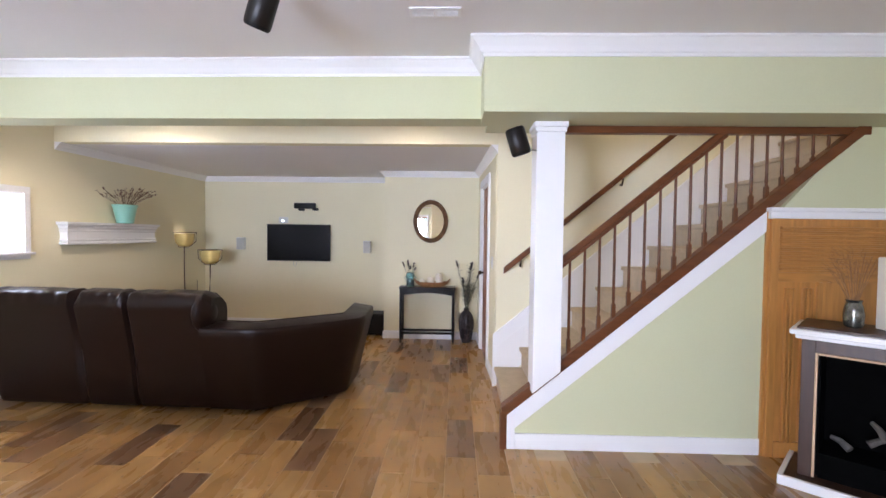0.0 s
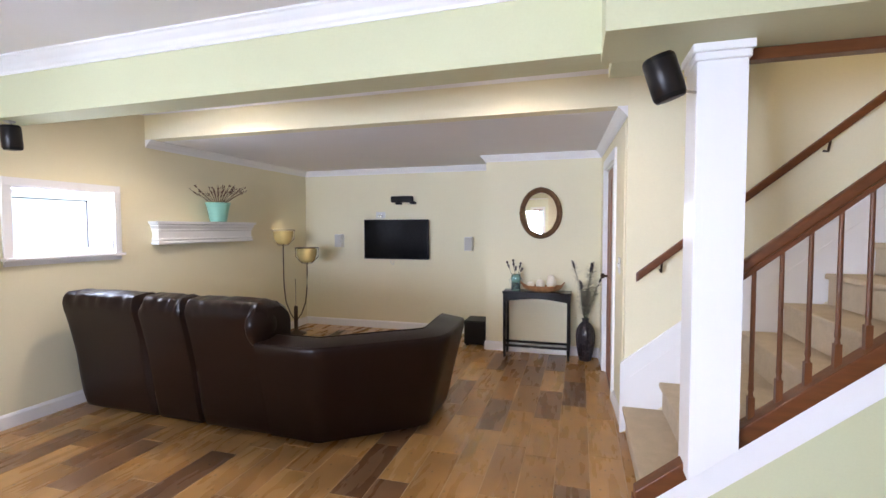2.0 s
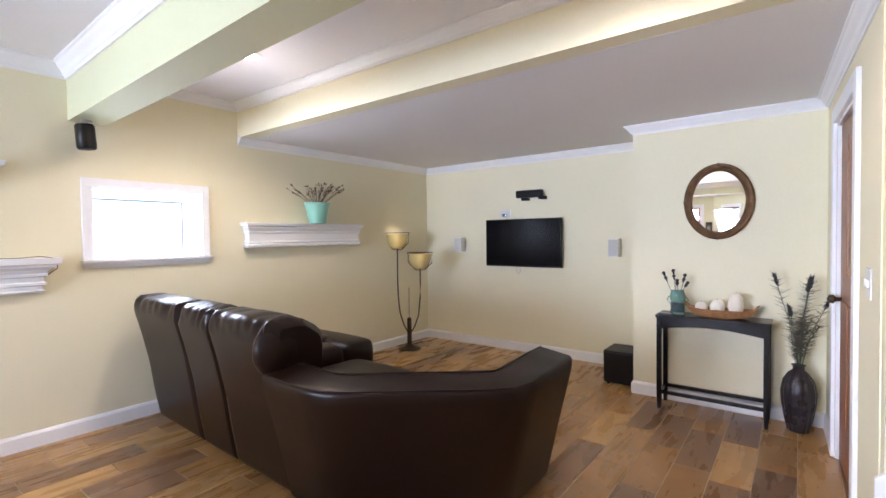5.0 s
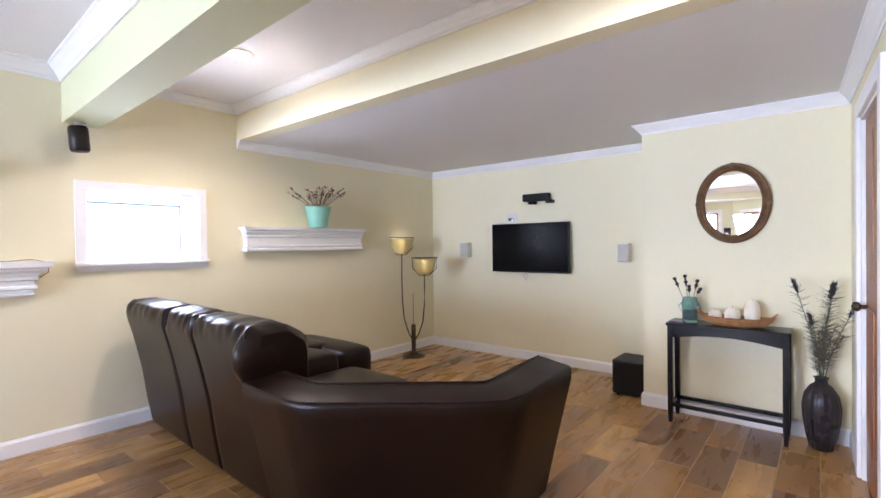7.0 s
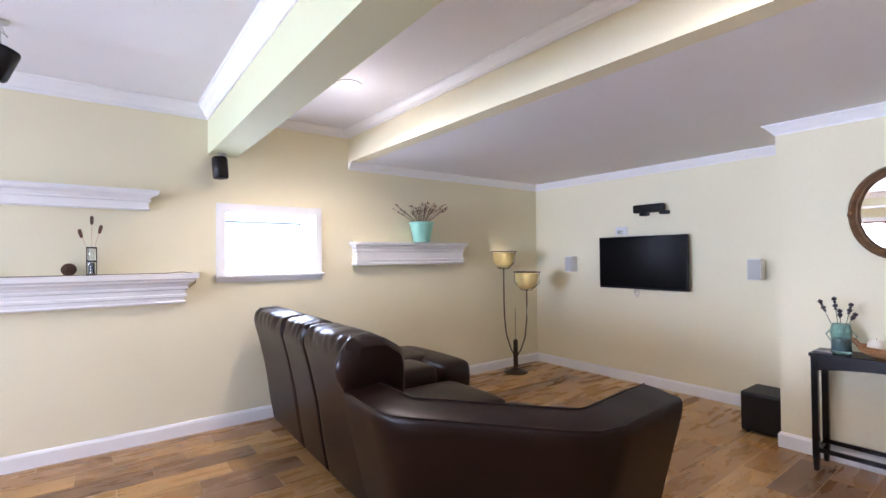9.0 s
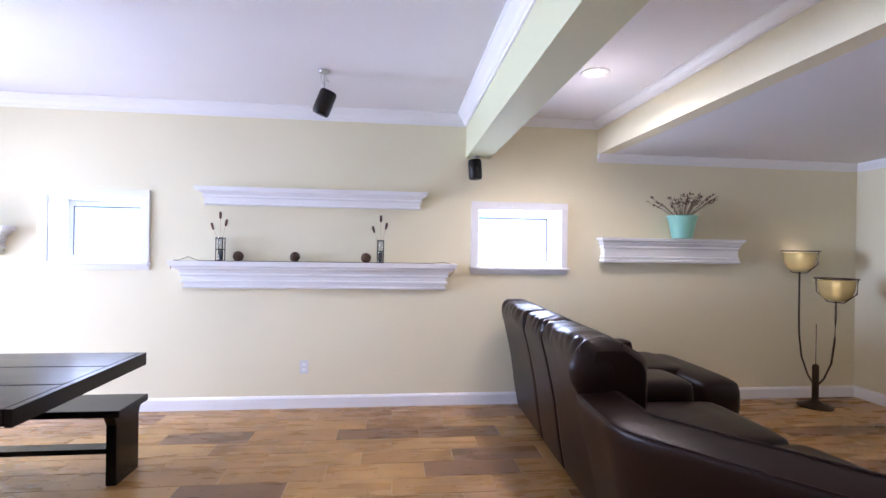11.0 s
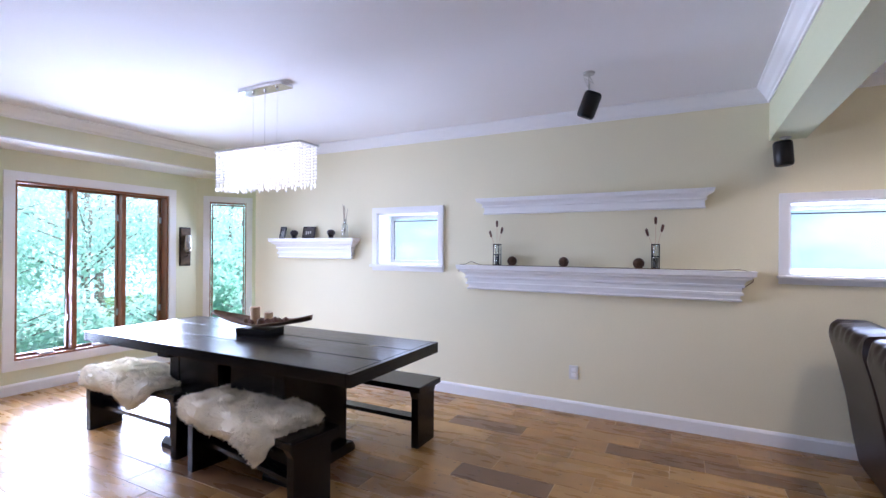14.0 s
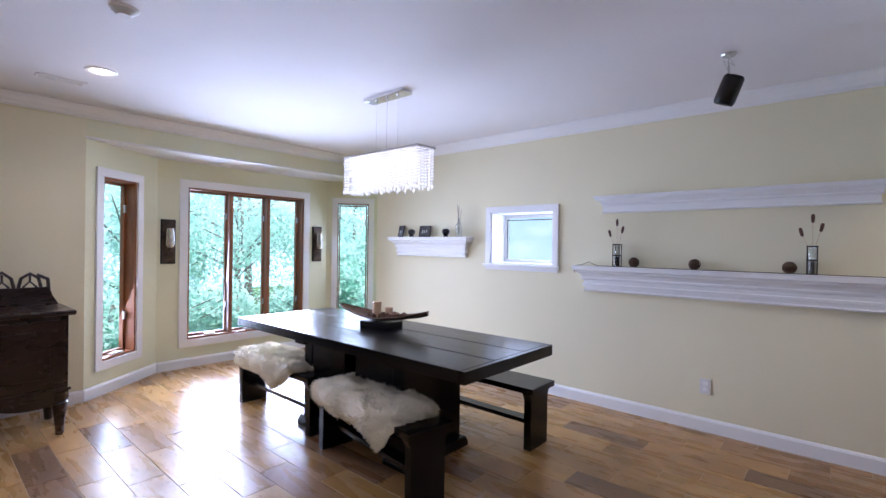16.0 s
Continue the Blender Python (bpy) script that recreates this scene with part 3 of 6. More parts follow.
# the stair
RUN, RISE, X0 = 0.228, 0.189, 1.40
SLOPE = RISE / RUN
stair = structure(thing("stair", "carpeted straight stair with stained treads", "stairs"))
N = 17
for i in range(N):
    x = X0 + i * RUN
    z = (i + 1) * RISE
    bm = box(x - 0.025, x + RUN + 0.01, YST + 0.045, YS - 0.02, z - 0.035, z, bevel=0.012)
    part("tread", bm, CARPET, stair, "beige carpeted tread")
    part("riser", box(x, x + 0.02, YST + 0.045, YS - 0.02, z - RISE, z - 0.035), CARPET, stair)


def slope_band(x0, x1, z_at, lo, hi, y0, y1, bevel=0.0):
    """A band that climbs with the stair: z_at is its height at X0."""
    def z(x):
        return z_at + (x - X0) * SLOPE
    return prism([(x0, z(x0) + lo), (x1, z(x1) + lo), (x1, z(x1) + hi), (x0, z(x0) + hi)], y0, y1, "y", bevel=bevel)


XE = 5.2
# wall below the stringer
structure(part("wall_under_stair", prism([(1.352, 0), (3.05, 0), (3.05, 1.53), (1.352, 0.14)], YST, YST + 0.042, "y"), SAGE, None, "sage painted panel under the stair"))
structure(part("wall_stair_front", prism([(3.053, 0), (XR, 0), (XR, ZK), (3.55, ZK), (3.053, 1.55)], YST, YST + 0.042, "y"), SAGE, None, "sage painted wall"))
structure(part("trim_post", box(1.357, 1.41, YST - 0.014, YST, 0, 0.21, bevel=0.003), TRIM))
structure(part("trim_base", box(1.41, 2.985, YST - 0.014, YST, 0, 0.105, bevel=0.003), TRIM, None, "white painted baseboard"))
structure(part("trim_slope", slope_band(1.353, 3.02, 0.262, -0.13, 0, YST - 0.016, YST, 0.002), TRIM, None, "white painted sloping trim board"))
structure(part("trim_edge", box(2.985, 3.003, YST - 0.02, YST, 0, 1.58), OAK))
structure(part("stringer", slope_band(1.32, 3.61, 0.262, 0.003, 0.085, YST - 0.024, YST + 0.05, 0.005), STAIN_X, None, "red-brown stained stringer cap"))
structure(part("stringer_nose", box(1.312, 1.356, YST - 0.0215, YST + 0.047, 0, 0.245, bevel=0.004), STAIN, None, "red-brown stained stringer end"))
structure(part("header_rail", box(1.70, 3.62, YST - 0.01, YST + 0.05, ZK - 0.048, ZK - 0.002, bevel=0.004), STAIN_X, None, "stained header under the bulkhead"))
rail = structure(thing("balustrade", "red-brown stained balustrade with slim turned balusters", "railing"))
part("handrail", slope_band(1.69, 2.80, 1.02, -0.055, 0.0, YST - 0.005, YST + 0.045, 0.012), STAIN_X, rail)
part("handrail_foot", slope_band(1.69, 2.74, 0.965, -0.025, 0.0, YST + 0.004, YST + 0.036, 0.004), STAIN_X, rail)
i = 0
x = 1.755
while x < 3.5:
    low = 0.262 + (x - X0) * SLOPE + 0.06
    high = min(0.945 + (x - X0) * SLOPE, ZK - 0.05)
    h = high - low
    if h > 0.08:
        b = min(0.11, h * 0.22)
        bm = box(-0.0125, 0.0125, -0.0125, 0.0125, 0, b, bevel=0.002)
        lathe([(0.011, b), (0.008, b + 0.015), (0.011, b + 0.03), (0.0095, b + 0.06), (0.009, h * 0.7), (0.0085, h)], 10, bm)
        part("baluster", bm, STAIN, rail, loc=(x, YST + 0.02, low))
    x += 0.0955
col = structure(thing("column", "square white painted column with small moulded capital", "column", (1.592, 3.585, 0)))
part("shaft", prism([(-0.088, 0.400), (0.088, 0.545), (0.088, 2.05), (-0.088, 2.05)], -0.092, 0.092, "y", bevel=0.004), TRIM, col)
part("capital", box(-0.097, 0.097, -0.101, 0.101, 2.05, 2.08, box(-0.106, 0.106, -0.11, 0.11, 2.08, ZK - 0.002, bevel=0.006), 0.006), TRIM, col)
# skirt and rail on the back wall of the stair
structure(part("skirt_stair", slope_band(1.36, XE, 0.50, -0.48, 0.0, YS - 0.018, YS, 0.003), TRIM, None, "white painted skirt board up the stair"))
structure(part("skirt_bead", slope_band(1.38, XE, 0.50, -0.135, -0.123, YS - 0.022, YS - 0.018), TRIM))
structure(part("skirt_bead", slope_band(1.36, XE, 0.50, 0.0, 0.02, YS - 0.026, YS, 0.004), TRIM))
wr = structure(thing("wall_handrail", "red-brown stained wall handrail on brackets", "railing"))
part("rail", slope_band(1.445, XE, 1.045, -0.03, 0.03, YS - 0.10, YS - 0.05, 0.012), STAIN_X, wr)
for x in (1.60, 2.5, 3.4):
    z = 1.045 + (x - X0) * SLOPE - 0.03
    part("bracket", tube([(x, YS, z - 0.05), (x, YS - 0.05, z - 0.06), (x, YS - 0.075, z)], 0.007, 8), BRONZE, wr)


# ---- oak surround and fireplace ----
sur = structure(thing("oak_surround", "honey oak panelling with reeded frieze and white cap", "panelling", (3.005, YST, 0)))
W = XR - 3.005 - 0.01
part("back_board", box(0, W, -0.02, 0, 0, 1.53), OAK, sur)
part("cap", box(-0.03, W, -0.07, 0, 1.575, 1.60, box(-0.015, W, -0.045, 0, 1.53, 1.575, bevel=0.006), 0.006), TRIM, sur, "white painted cap moulding")
for k in range(11):
    part("reed", box(0.06, W, -0.040, -0.02, 1.205 + k * 0.026, 1.220 + k * 0.026, bevel=0.006), OAKX, sur)
part("frieze_rail", box(0, W, -0.036, -0.02, 1.13, 1.19, bevel=0.003), OAKX, sur)
part("stile", box(0, 0.05, -0.038, -0.02, 0, 1.53, bevel=0.003), OAK, sur)
for x in (0.10, 0.125, 0.15, 0.205, 0.23, 0.255):
    part("reed_upright", box(x, x + 0.015, -0.042, -0.02, 0.1, 1.09, bevel=0.004), OAK, sur)
part("pilaster_edge", box(0.30, 0.33, -0.038, -0.02, 0.1, 1.13, bevel=0.003), OAK, sur)
part("plinth", box(0.052, 0.3, -0.04, -0.02, 0, 0.1, bevel=0.003), OAK, sur)

ang = -43.0     # front edge of the mantel, seen from above
fp = thing("electric_fireplace", "brown corner fireplace with white-edged mantel and black firebox", "fireplace", (2.91, 3.25, 0), ang)
FW = 1.15
part("mantel_top", box(0.03, FW - 0.03, 0.03, 0.42, 0.895, 0.908, bevel=0.003), WALNUT, fp, "dark veneer mantel top")
part("mantel_edge", box(0, FW, 0, 0.42, 0.865, 0.895, box(0.025, FW - 0.025, 0.022, 0.42, 0.84, 0.865, bevel=0.008), 0.008), TRIM, fp, "white painted mantel edge")
part("body_side", box(0.05, 0.115, 0.07, 0.42, 0.05, 0.84, bevel=0.004), WALNUT, fp)
part("body_side", box(FW - 0.115, FW - 0.05, 0.07, 0.42, 0.05, 0.84, bevel=0.004), WALNUT, fp)
part("fascia", box(0.115, FW - 0.115, 0.07, 0.42, 0.765, 0.84, bevel=0.003), WALNUT, fp)
part("gilt_bead", box(0.115, 0.128, 0.055, 0.07, 0.06, 0.765, box(0.128, FW - 0.128, 0.055, 0.07, 0.755, 0.765), 0.002), WAXT, fp, "thin gilt bead")
part("fascia_ornament", prism([(0.42, 0.795), (0.50, 0.82), (0.575, 0.805), (0.65, 0.82), (0.73, 0.795), (0.575, 0.785)], 0.058, 0.07, "y", bevel=0.003), WAXT, fp, "pale carved ornament")
fb = box(0.128, FW - 0.128, 0.36, 0.40, 0.06, 0.765)
box(0.128, 0.14, 0.10, 0.36, 0.06, 0.765, fb)
box(FW - 0.14, FW - 0.128, 0.10, 0.36, 0.06, 0.765, fb)
box(0.14, FW - 0.14, 0.10, 0.36, 0.05, 0.19, fb)
part("firebox", fb, SOOT, fp, "black metal firebox")
rng = random.Random(4)
for k in range(9):
    x, z = 0.27 + 0.075 * k, 0.225 + 0.045 * (k % 3)
    a = Vector((x, 0.18 + 0.03 * (k % 2), z))
    b = a + Vector((rng.uniform(0.06, 0.17) * (1 if k % 2 else -1), 0.05, rng.uniform(0.02, 0.16)))
    part("log", tube([a, (a + b) / 2 + Vector((0, 0, 0.012)), b], 0.022, 9, r1=0.012), ASH, fp, "grey ceramic log", smooth=True)
part("hearth", box(-0.005, FW + 0.005, -0.01, 0.40, 0.0, 0.05, bevel=0.004), WALNUT, fp, "dark hearth board")
part("hearth_edge", box(-0.03, FW + 0.03, -0.035, -0.01, 0.0, 0.055, box(-0.03, -0.005, -0.01, 0.40, 0.0, 0.055), 0.004), TRIM, fp, "white hearth edge")


# ---- plants and stems ----
def stems(rng, n, height, spread, bm, r=0.003, base_r=0.01):
    tips = []
    for _ in range(n):
        a, s = rng.uniform(0, 2 * math.pi), spread * math.sqrt(rng.random())
        h = height * rng.uniform(0.72, 1.0)
        p0 = Vector((base_r * math.cos(a), base_r * math.sin(a), 0))
        p2 = Vector((s * math.cos(a), s * math.sin(a), h))
        p1 = p0.lerp(p2, 0.55) + Vector((0, 0, h * 0.07))
        tube([p0, p1, p2], r, 5, bm, r * 0.5)
        tips.append((p1, p2))
    return tips


def blob(bm, p, r, sz=1.0, tilt=None):
    own = bmesh.new()
    bmesh.ops.create_icosphere(own, subdivisions=1, radius=r)
    bmesh.ops.scale(own, vec=(1, 1, sz), verts=own.verts)
    if tilt is not None:
        bmesh.ops.rotate(own, matrix=tilt.to_track_quat("Z", "Y").to_matrix(), verts=own.verts)
    bmesh.ops.translate(own, vec=p, verts=own.verts)
    join(bm, own)


def dry_twigs(parent, at, seed, n=14, height=0.22, spread=0.16):
    rng = random.Random(seed)
    bm = bmesh.new()
    tips = stems(rng, n, height, spread, bm, 0.0022)
    part("twig_spray", bm, TWIG, parent, "thin dry brown twigs", loc=at)
    buds = bmesh.new()
    for p1, p2 in tips:
        for k in range(6):
            q = p1.lerp(p2, rng.uniform(0.1, 1.0)) + Vector([rng.uniform(-0.008, 0.008) for _ in range(3)])
            blob(buds, q, rng.uniform(0.003, 0.0065), 1.5, p2 - p1)
    tagged(part("buds", buds, BUD, parent, "small purplish dried buds", loc=at), kind="stuff")


# ---- moulded shelves on the window wall ----
def moulded(profile, y0, y1, z, mat=TRIM):
    """A shelf of crown section with mitred returns; y0, y1: its foot on the wall; profile: (out, up)."""
    bm = bmesh.new()
    rings = []
    for y, s, o_on in ((y0, -1, 0), (y0, -1, 1), (y1, 1, 1), (y1, 1, 0)):
        rings.append([bm.verts.new((XW + o * o_on, y + s * o, z + h)) for o, h in profile])
    n = len(profile)
    for a, b in zip(rings, rings[1:]):
        for i in range(n):
            bm.faces.new((a[i], a[(i + 1) % n], b[(i + 1) % n], b[i]))
    bmesh.ops.remove_doubles(bm, verts=bm.verts, dist=1e-5)
    return bm


MANTEL = [(0.0, 0), (0.050, 0), (0.056, 0.010), (0.044, 0.020), (0.044, 0.042), (0.064, 0.048), (0.064, 0.064), (0.052, 0.070), (0.052, 0.098), (0.070, 0.106),
          (0.070, 0.118), (0.064, 0.124), (0.074, 0.146), (0.096, 0.162), (0.108, 0.164), (0.108, 0.174), (0.118, 0.182), (0.132, 0.186), (0.132, 0.215), (0.0, 0.215)]
UPPER = [(0.0, 0), (0.048, 0), (0.052, 0.008), (0.044, 0.014), (0.044, 0.058), (0.058, 0.064), (0.058, 0.072), (0.052, 0.077), (0.064, 0.096), (0.084, 0.108), (0.092, 0.109), (0.092, 0.115), (0.102, 0.117), (0.102, 0.135), (0.0, 0.135)]
LEDGE = [(0.0, 0), (0.086, 0), (0.092, 0.008), (0.092, 0.022), (0.080, 0.027), (0.080, 0.036), (0.088, 0.041), (0.088, 0.052), (0.078, 0.058), (0.078, 0.125), (0.090, 0.131), (0.090, 0.142), (0.082, 0.147), (0.100, 0.172), (0.100, 0.180), (0.094, 0.184), (0.118, 0.196), (0.118, 0.213), (0.0, 0.213)]
for nm, prof, y0, y1, z, lb in (
        ("mantel_shelf", MANTEL, 1.40, 3.445, 1.008, "long white moulded mantel shelf on a cream wall"),
        ("moulding_shelf", UPPER, 1.55, 3.22, 1.692, "white crown moulding shelf above the mantel shelf"),
        ("wall_shelf", LEDGE, 4.985, 6.11, 1.262, "white moulded wall shelf holding an aqua pot"),
        ("wall_shelf", MANTEL, -1.02, -0.06, 1.262, "short white moulded wall shelf with picture frames")):
    g = thing(nm, lb, "shelf", (0, 0, 0))
    part("moulding", moulded(prof, y0, y1, z), TRIM, g)
    top = prof[-1][1]
    part("top_board", box(XW, XW + prof[-2][0] + 0.006, y0 - prof[-2][0] - 0.006, y1 + prof[-2][0] + 0.006, z + top, z + top + 0.008, bevel=0.002), TRIM, g)
ZM, ZS1, ZS3 = 1.008 + 0.223, 1.262 + 0.223, 1.262 + 0.221
XSH = XW + 0.068

# lantern vases with dried stems
for k, y in enumerate((1.645, 2.935)):
    g = thing("lantern_vase", "small black iron framed glass vase with dried stems", "vase", (XSH, y, ZM), 0, "lantern vases on the mantel shelf")
    bm = bmesh.new()
    for sx in (-0.026, 0.026):
        for sy in (-0.026, 0.026):
            box(sx - 0.003, sx + 0.003, sy - 0.003, sy + 0.003, 0, 0.19, bm)
    for z in (0, 0.092, 0.183):
        box(-0.03, 0.03, -0.03, -0.023, z, z + 0.009, bm)
        box(-0.03, 0.03, 0.023, 0.03, z, z + 0.009, bm)
        box(-0.03, -0.023, -0.023, 0.023, z, z + 0.009, bm)
        box(0.023, 0.03, -0.023, 0.023, z, z + 0.009, bm)
    part("iron_frame", bm, BLACK, g, "black iron frame")
    part("glass_tube", lathe([(0.015, 0.002), (0.021, 0.006), (0.021, 0.19), (0.019, 0.19), (0.019, 0.01), (0.0, 0.01)], 14), GLASS, g, "clear glass tube", True)
    part("pebbles", lathe([(0.0, 0.01), (0.017, 0.011), (0.017, 0.085), (0.0, 0.09)], 10), BLACK, g, "dark pebbles", True)
    rng = random.Random(20 + k)
    for dy, h in ((-0.065, 0.30), (0.0, 0.39), (0.05, 0.33)):
        tip, hd = Vector((0.01, dy, h)), bmesh.new()
        part("stem", tube([(0, 0, 0.06), (0.005, dy * 0.35, h * 0.6), tip], 0.0018, 5), WAXT, g)
        for q in range(4):
            blob(hd, tip - Vector((0, dy * 0.05, 0.012)) * q, 0.0125 - 0.001 * abs(q - 1), 1.2)
        part("seed_head", hd, BUD, g)
for y in (1.785, 2.235, 2.815):
    g = thing("rattan_ball", "small woven brown rattan ball", "ornament", (XSH, y, ZM + 0.042), 0, "rattan balls on the mantel shelf")
    bm = bmesh.new()
    rng = random.Random(int(y * 100))
    for _ in range(13):
        q = Vector([rng.gauss(0, 1) for _ in range(3)]).normalized().to_track_quat("Z", "Y").to_matrix()
        tube([q @ Vector((0.039 * math.cos(a), 0.039 * math.sin(a), 0)) for a in [2 * math.pi * i / 14 for i in range(15)]], 0.0035, 4, bm)
    part("weave", bm, RATTAN, g)
    bm = bmesh.new()
    blob(bm, (0, 0, 0), 0.033)
    part("core", bm, RATTAN, g)
g = thing("light_string", "thin dark cord lying along the mantel shelf", "cord", (0, 0, 0))
pts = [(XW + 0.01, 1.24, ZM - 0.07), (XW + 0.02, 1.235, ZM - 0.02), (XSH, 1.29, ZM + 0.004)]
pts += [(XSH + 0.04 + 0.006 * math.sin(k * 1.7), 1.34 + k * 0.075, ZM + 0.004 + (0.03 if k == 1 else 0)) for k in range(28)]
pts += [(XSH + 0.03, 3.47, ZM + 0.012), (XSH + 0.05, 3.55, ZM - 0.004), (XW + 0.09, 3.56, ZM - 0.07), (XW + 0.02, 3.50, ZM - 0.13)]
part("cord", tube(pts, 0.0028, 6), TWIG, g)

# things on the short shelf
def photo(name, label, y, w, h, tilt, mat):
    g = thing(name, label, "picture frame", (XSH - 0.01, y, ZS1), tilt)
    lean = pose(0, 0, 0.002, 0, -12, 0)
    bm = box(0, 0.014, -w / 2, w / 2, 0, 0.014, box(0, 0.014, -w / 2, w / 2, h - 0.014, h, bevel=0.002), 0.002)
    box(0, 0.014, -w / 2, -w / 2 + 0.014, 0.014, h - 0.014, bm, 0.002)
    box(0, 0.014, w / 2 - 0.014, w / 2, 0.014, h - 0.014, bm, 0.002)
    bmesh.ops.transform(bm, matrix=lean, verts=bm.verts)
    part("frame", bm, mat, g)
    bm = box(0.002, 0.008, -w / 2 + 0.012, w / 2 - 0.012, 0.012, h - 0.012)
    bmesh.ops.transform(bm, matrix=lean, verts=bm.verts)
    part("picture", bm, PHOTO, g, "dark grey picture")
    bm = bmesh.new()
    for k in range(3):
        box(0.0085, 0.0095, -w * 0.25 + k * w * 0.17, -w * 0.25 + k * w * 0.17 + w * 0.09, h * (0.3 + 0.05 * k), h * (0.62 - 0.04 * (k % 2)), bm)
    bmesh.ops.transform(bm, matrix=lean, verts=bm.verts)
    part("print", bm, GREYP, g, "pale grey shapes")


photo("picture_frame", "small upright black picture frame on a white shelf", -1.00, 0.10, 0.135, -8, BLACKW)
photo("picture_frame", "small wide pewter picture frame on a white shelf", -0.60, 0.165, 0.13, 6, VASE)
for y in (-0.81, -0.27):
    g = thing("carved_head", "small dark round carved ornament on a white shelf", "ornament", (XSH, y, ZS1), 0, "carved ornaments on the short shelf")
    part("head", lathe([(0.02, 0), (0.03, 0.006), (0.024, 0.02), (0.036, 0.036), (0.045, 0.055), (0.043, 0.075), (0.03, 0.09), (0.0, 0.096)], 14, ribs=5, rib=0.08), VASE, g, smooth=True)
g = thing("bud_bottle", "tall clear glass bottle with dry twigs", "bottle", (XSH, -0.08, ZS1), 0)
part("glass", lathe([(0.028, 0), (0.034, 0.006), (0.034, 0.12), (0.03, 0.14), (0.013, 0.16), (0.012, 0.2), (0.016, 0.206), (0.010, 0.206), (0.010, 0.16), (0.0, 0.01)], 16), GLASS, g, smooth=True)
bm = bmesh.new()
stems(random.Random(9), 5, 0.24, 0.06, bm, 0.0028)
part("twig_spray", bm, BUD, g, "reddish dry twigs", loc=(0, 0, 0.14))

# aqua pot on its shelf
g = thing("aqua_pot", "aqua glazed pot of dry twigs on a white shelf", "plant pot", (XW + 0.155, 5.60, ZS3), 0)
part("pot", lathe([(0.075, 0), (0.088, 0.004), (0.105, 0.10), (0.125, 0.185), (0.132, 0.19), (0.132, 0.205), (0.122, 0.205), (0.10, 0.12), (0.0, 0.10)], 28, center=(-0.02, 0, 0), sx=0.9), AQUA, g, smooth=True)
dry_twigs(g, (-0.02, 0, 0.15), 5, 40, 0.25, 0.30)


# ---- sofa ----
def sweep(path, profile, closed_ends=True, dent=None):
    """A profile (out, up) carried along a path of (x, y, outward x, outward y, scale of height)."""
    bm = bmesh.new()
    rings = []
    for k, (x, y, ox, oy, hs) in enumerate(path):
        ring = []
        for j, (o, h) in enumerate(profile):
            p = Vector((x + ox * o, y + oy * o, h * hs))
            if dent:
                p += dent(k / (len(path) - 1), j, p)
            ring.append(bm.verts.new(p))
        rings.append(ring)
    n = len(profile)
    for a, b in zip(rings, rings[1:]):
        for i in range(n):
            bm.faces.new((a[i], a[(i + 1) % n], b[(i + 1) % n], b[i]))
    for ring in (rings[0], rings[-1]):
        bm.faces.new([bm.verts.new(v.co) for v in ring])
    return bm


def rounded(points, step=4, soft=0.05):
    """A closed outline of corners made soft."""
    out = []
    n = len(points)
    for i in range(n):
        a, b, c = (Vector(points[(i + k) % n]) for k in (-1, 0, 1))
        r = min(soft, (a - b).length * 0.4, (c - b).length * 0.4)
        p, q = b + (a - b).normalized() * r, b + (c - b).normalized() * r
        for s in range(step + 1):
            t = s / step
            out.append(tuple(p.lerp(b, t).lerp(b.lerp(q, t), t)))
    return out


sofa = thing("sectional_sofa", "dark brown leather reclining sectional sofa with an angled end", "sofa", (0, 0, 0))
BACK = rounded([(-0.015, 0.03), (0.025, 0.25), (0.055, 0.47), (0.105, 0.70), (0.145, 0.85), (0.115, 0.935), (-0.04, 0.955), (-0.20, 0.86), (-0.20, 0.30), (-0.16, 0.03)])


def puffed(x0, x1, seed, amount=0.02, narrow=0.012):
    """One leather back: pinched at both ends, creased at the top."""
    steps = 26
    path = []
    for k in range(steps + 1):
        t = k / steps
        x = x0 + (x1 - x0) * t
        path.append((x, 4.090 - 0.028 * (x + 2.6), 0, -1, 1))

    def dent(t, j, p):
        edge = min(t, 1 - t)
        pinch = math.exp(-edge * 34)
        up = max(0.0, min(1.0, (p.z - 0.82) / 0.12))
        fold = noise.noise(Vector((p.x * 13 + seed, p.y * 9 + p.x * 4, p.z * 5)))
        wr = (0.5 - abs(fold) * 2.2) * 0.024 * up * (0.35 + 1.5 * math.exp(-edge * 7)) + 0.008 * up * noise.noise(Vector((p.x * 5 + seed, 0, 0)))
        bulge = 0.012 * math.sin(math.pi * t)
        cap = max(0.0, 1 - edge / 0.045)
        inward = Vector(((-0.03 if t < 0.5 else 0.03) * 0.6, (4.13 - p.y) * 0.28, (0.62 - p.z) * 0.12)) * cap ** 2
        mid = Vector((0, 4.13 - p.y, (0.5 - p.z) * 0.6))
        return inward + mid * (narrow * 5 * pinch * 0.20) + Vector((0, -1, 0.6)) * (wr + bulge * up)
    return sweep(path, BACK, dent=dent)


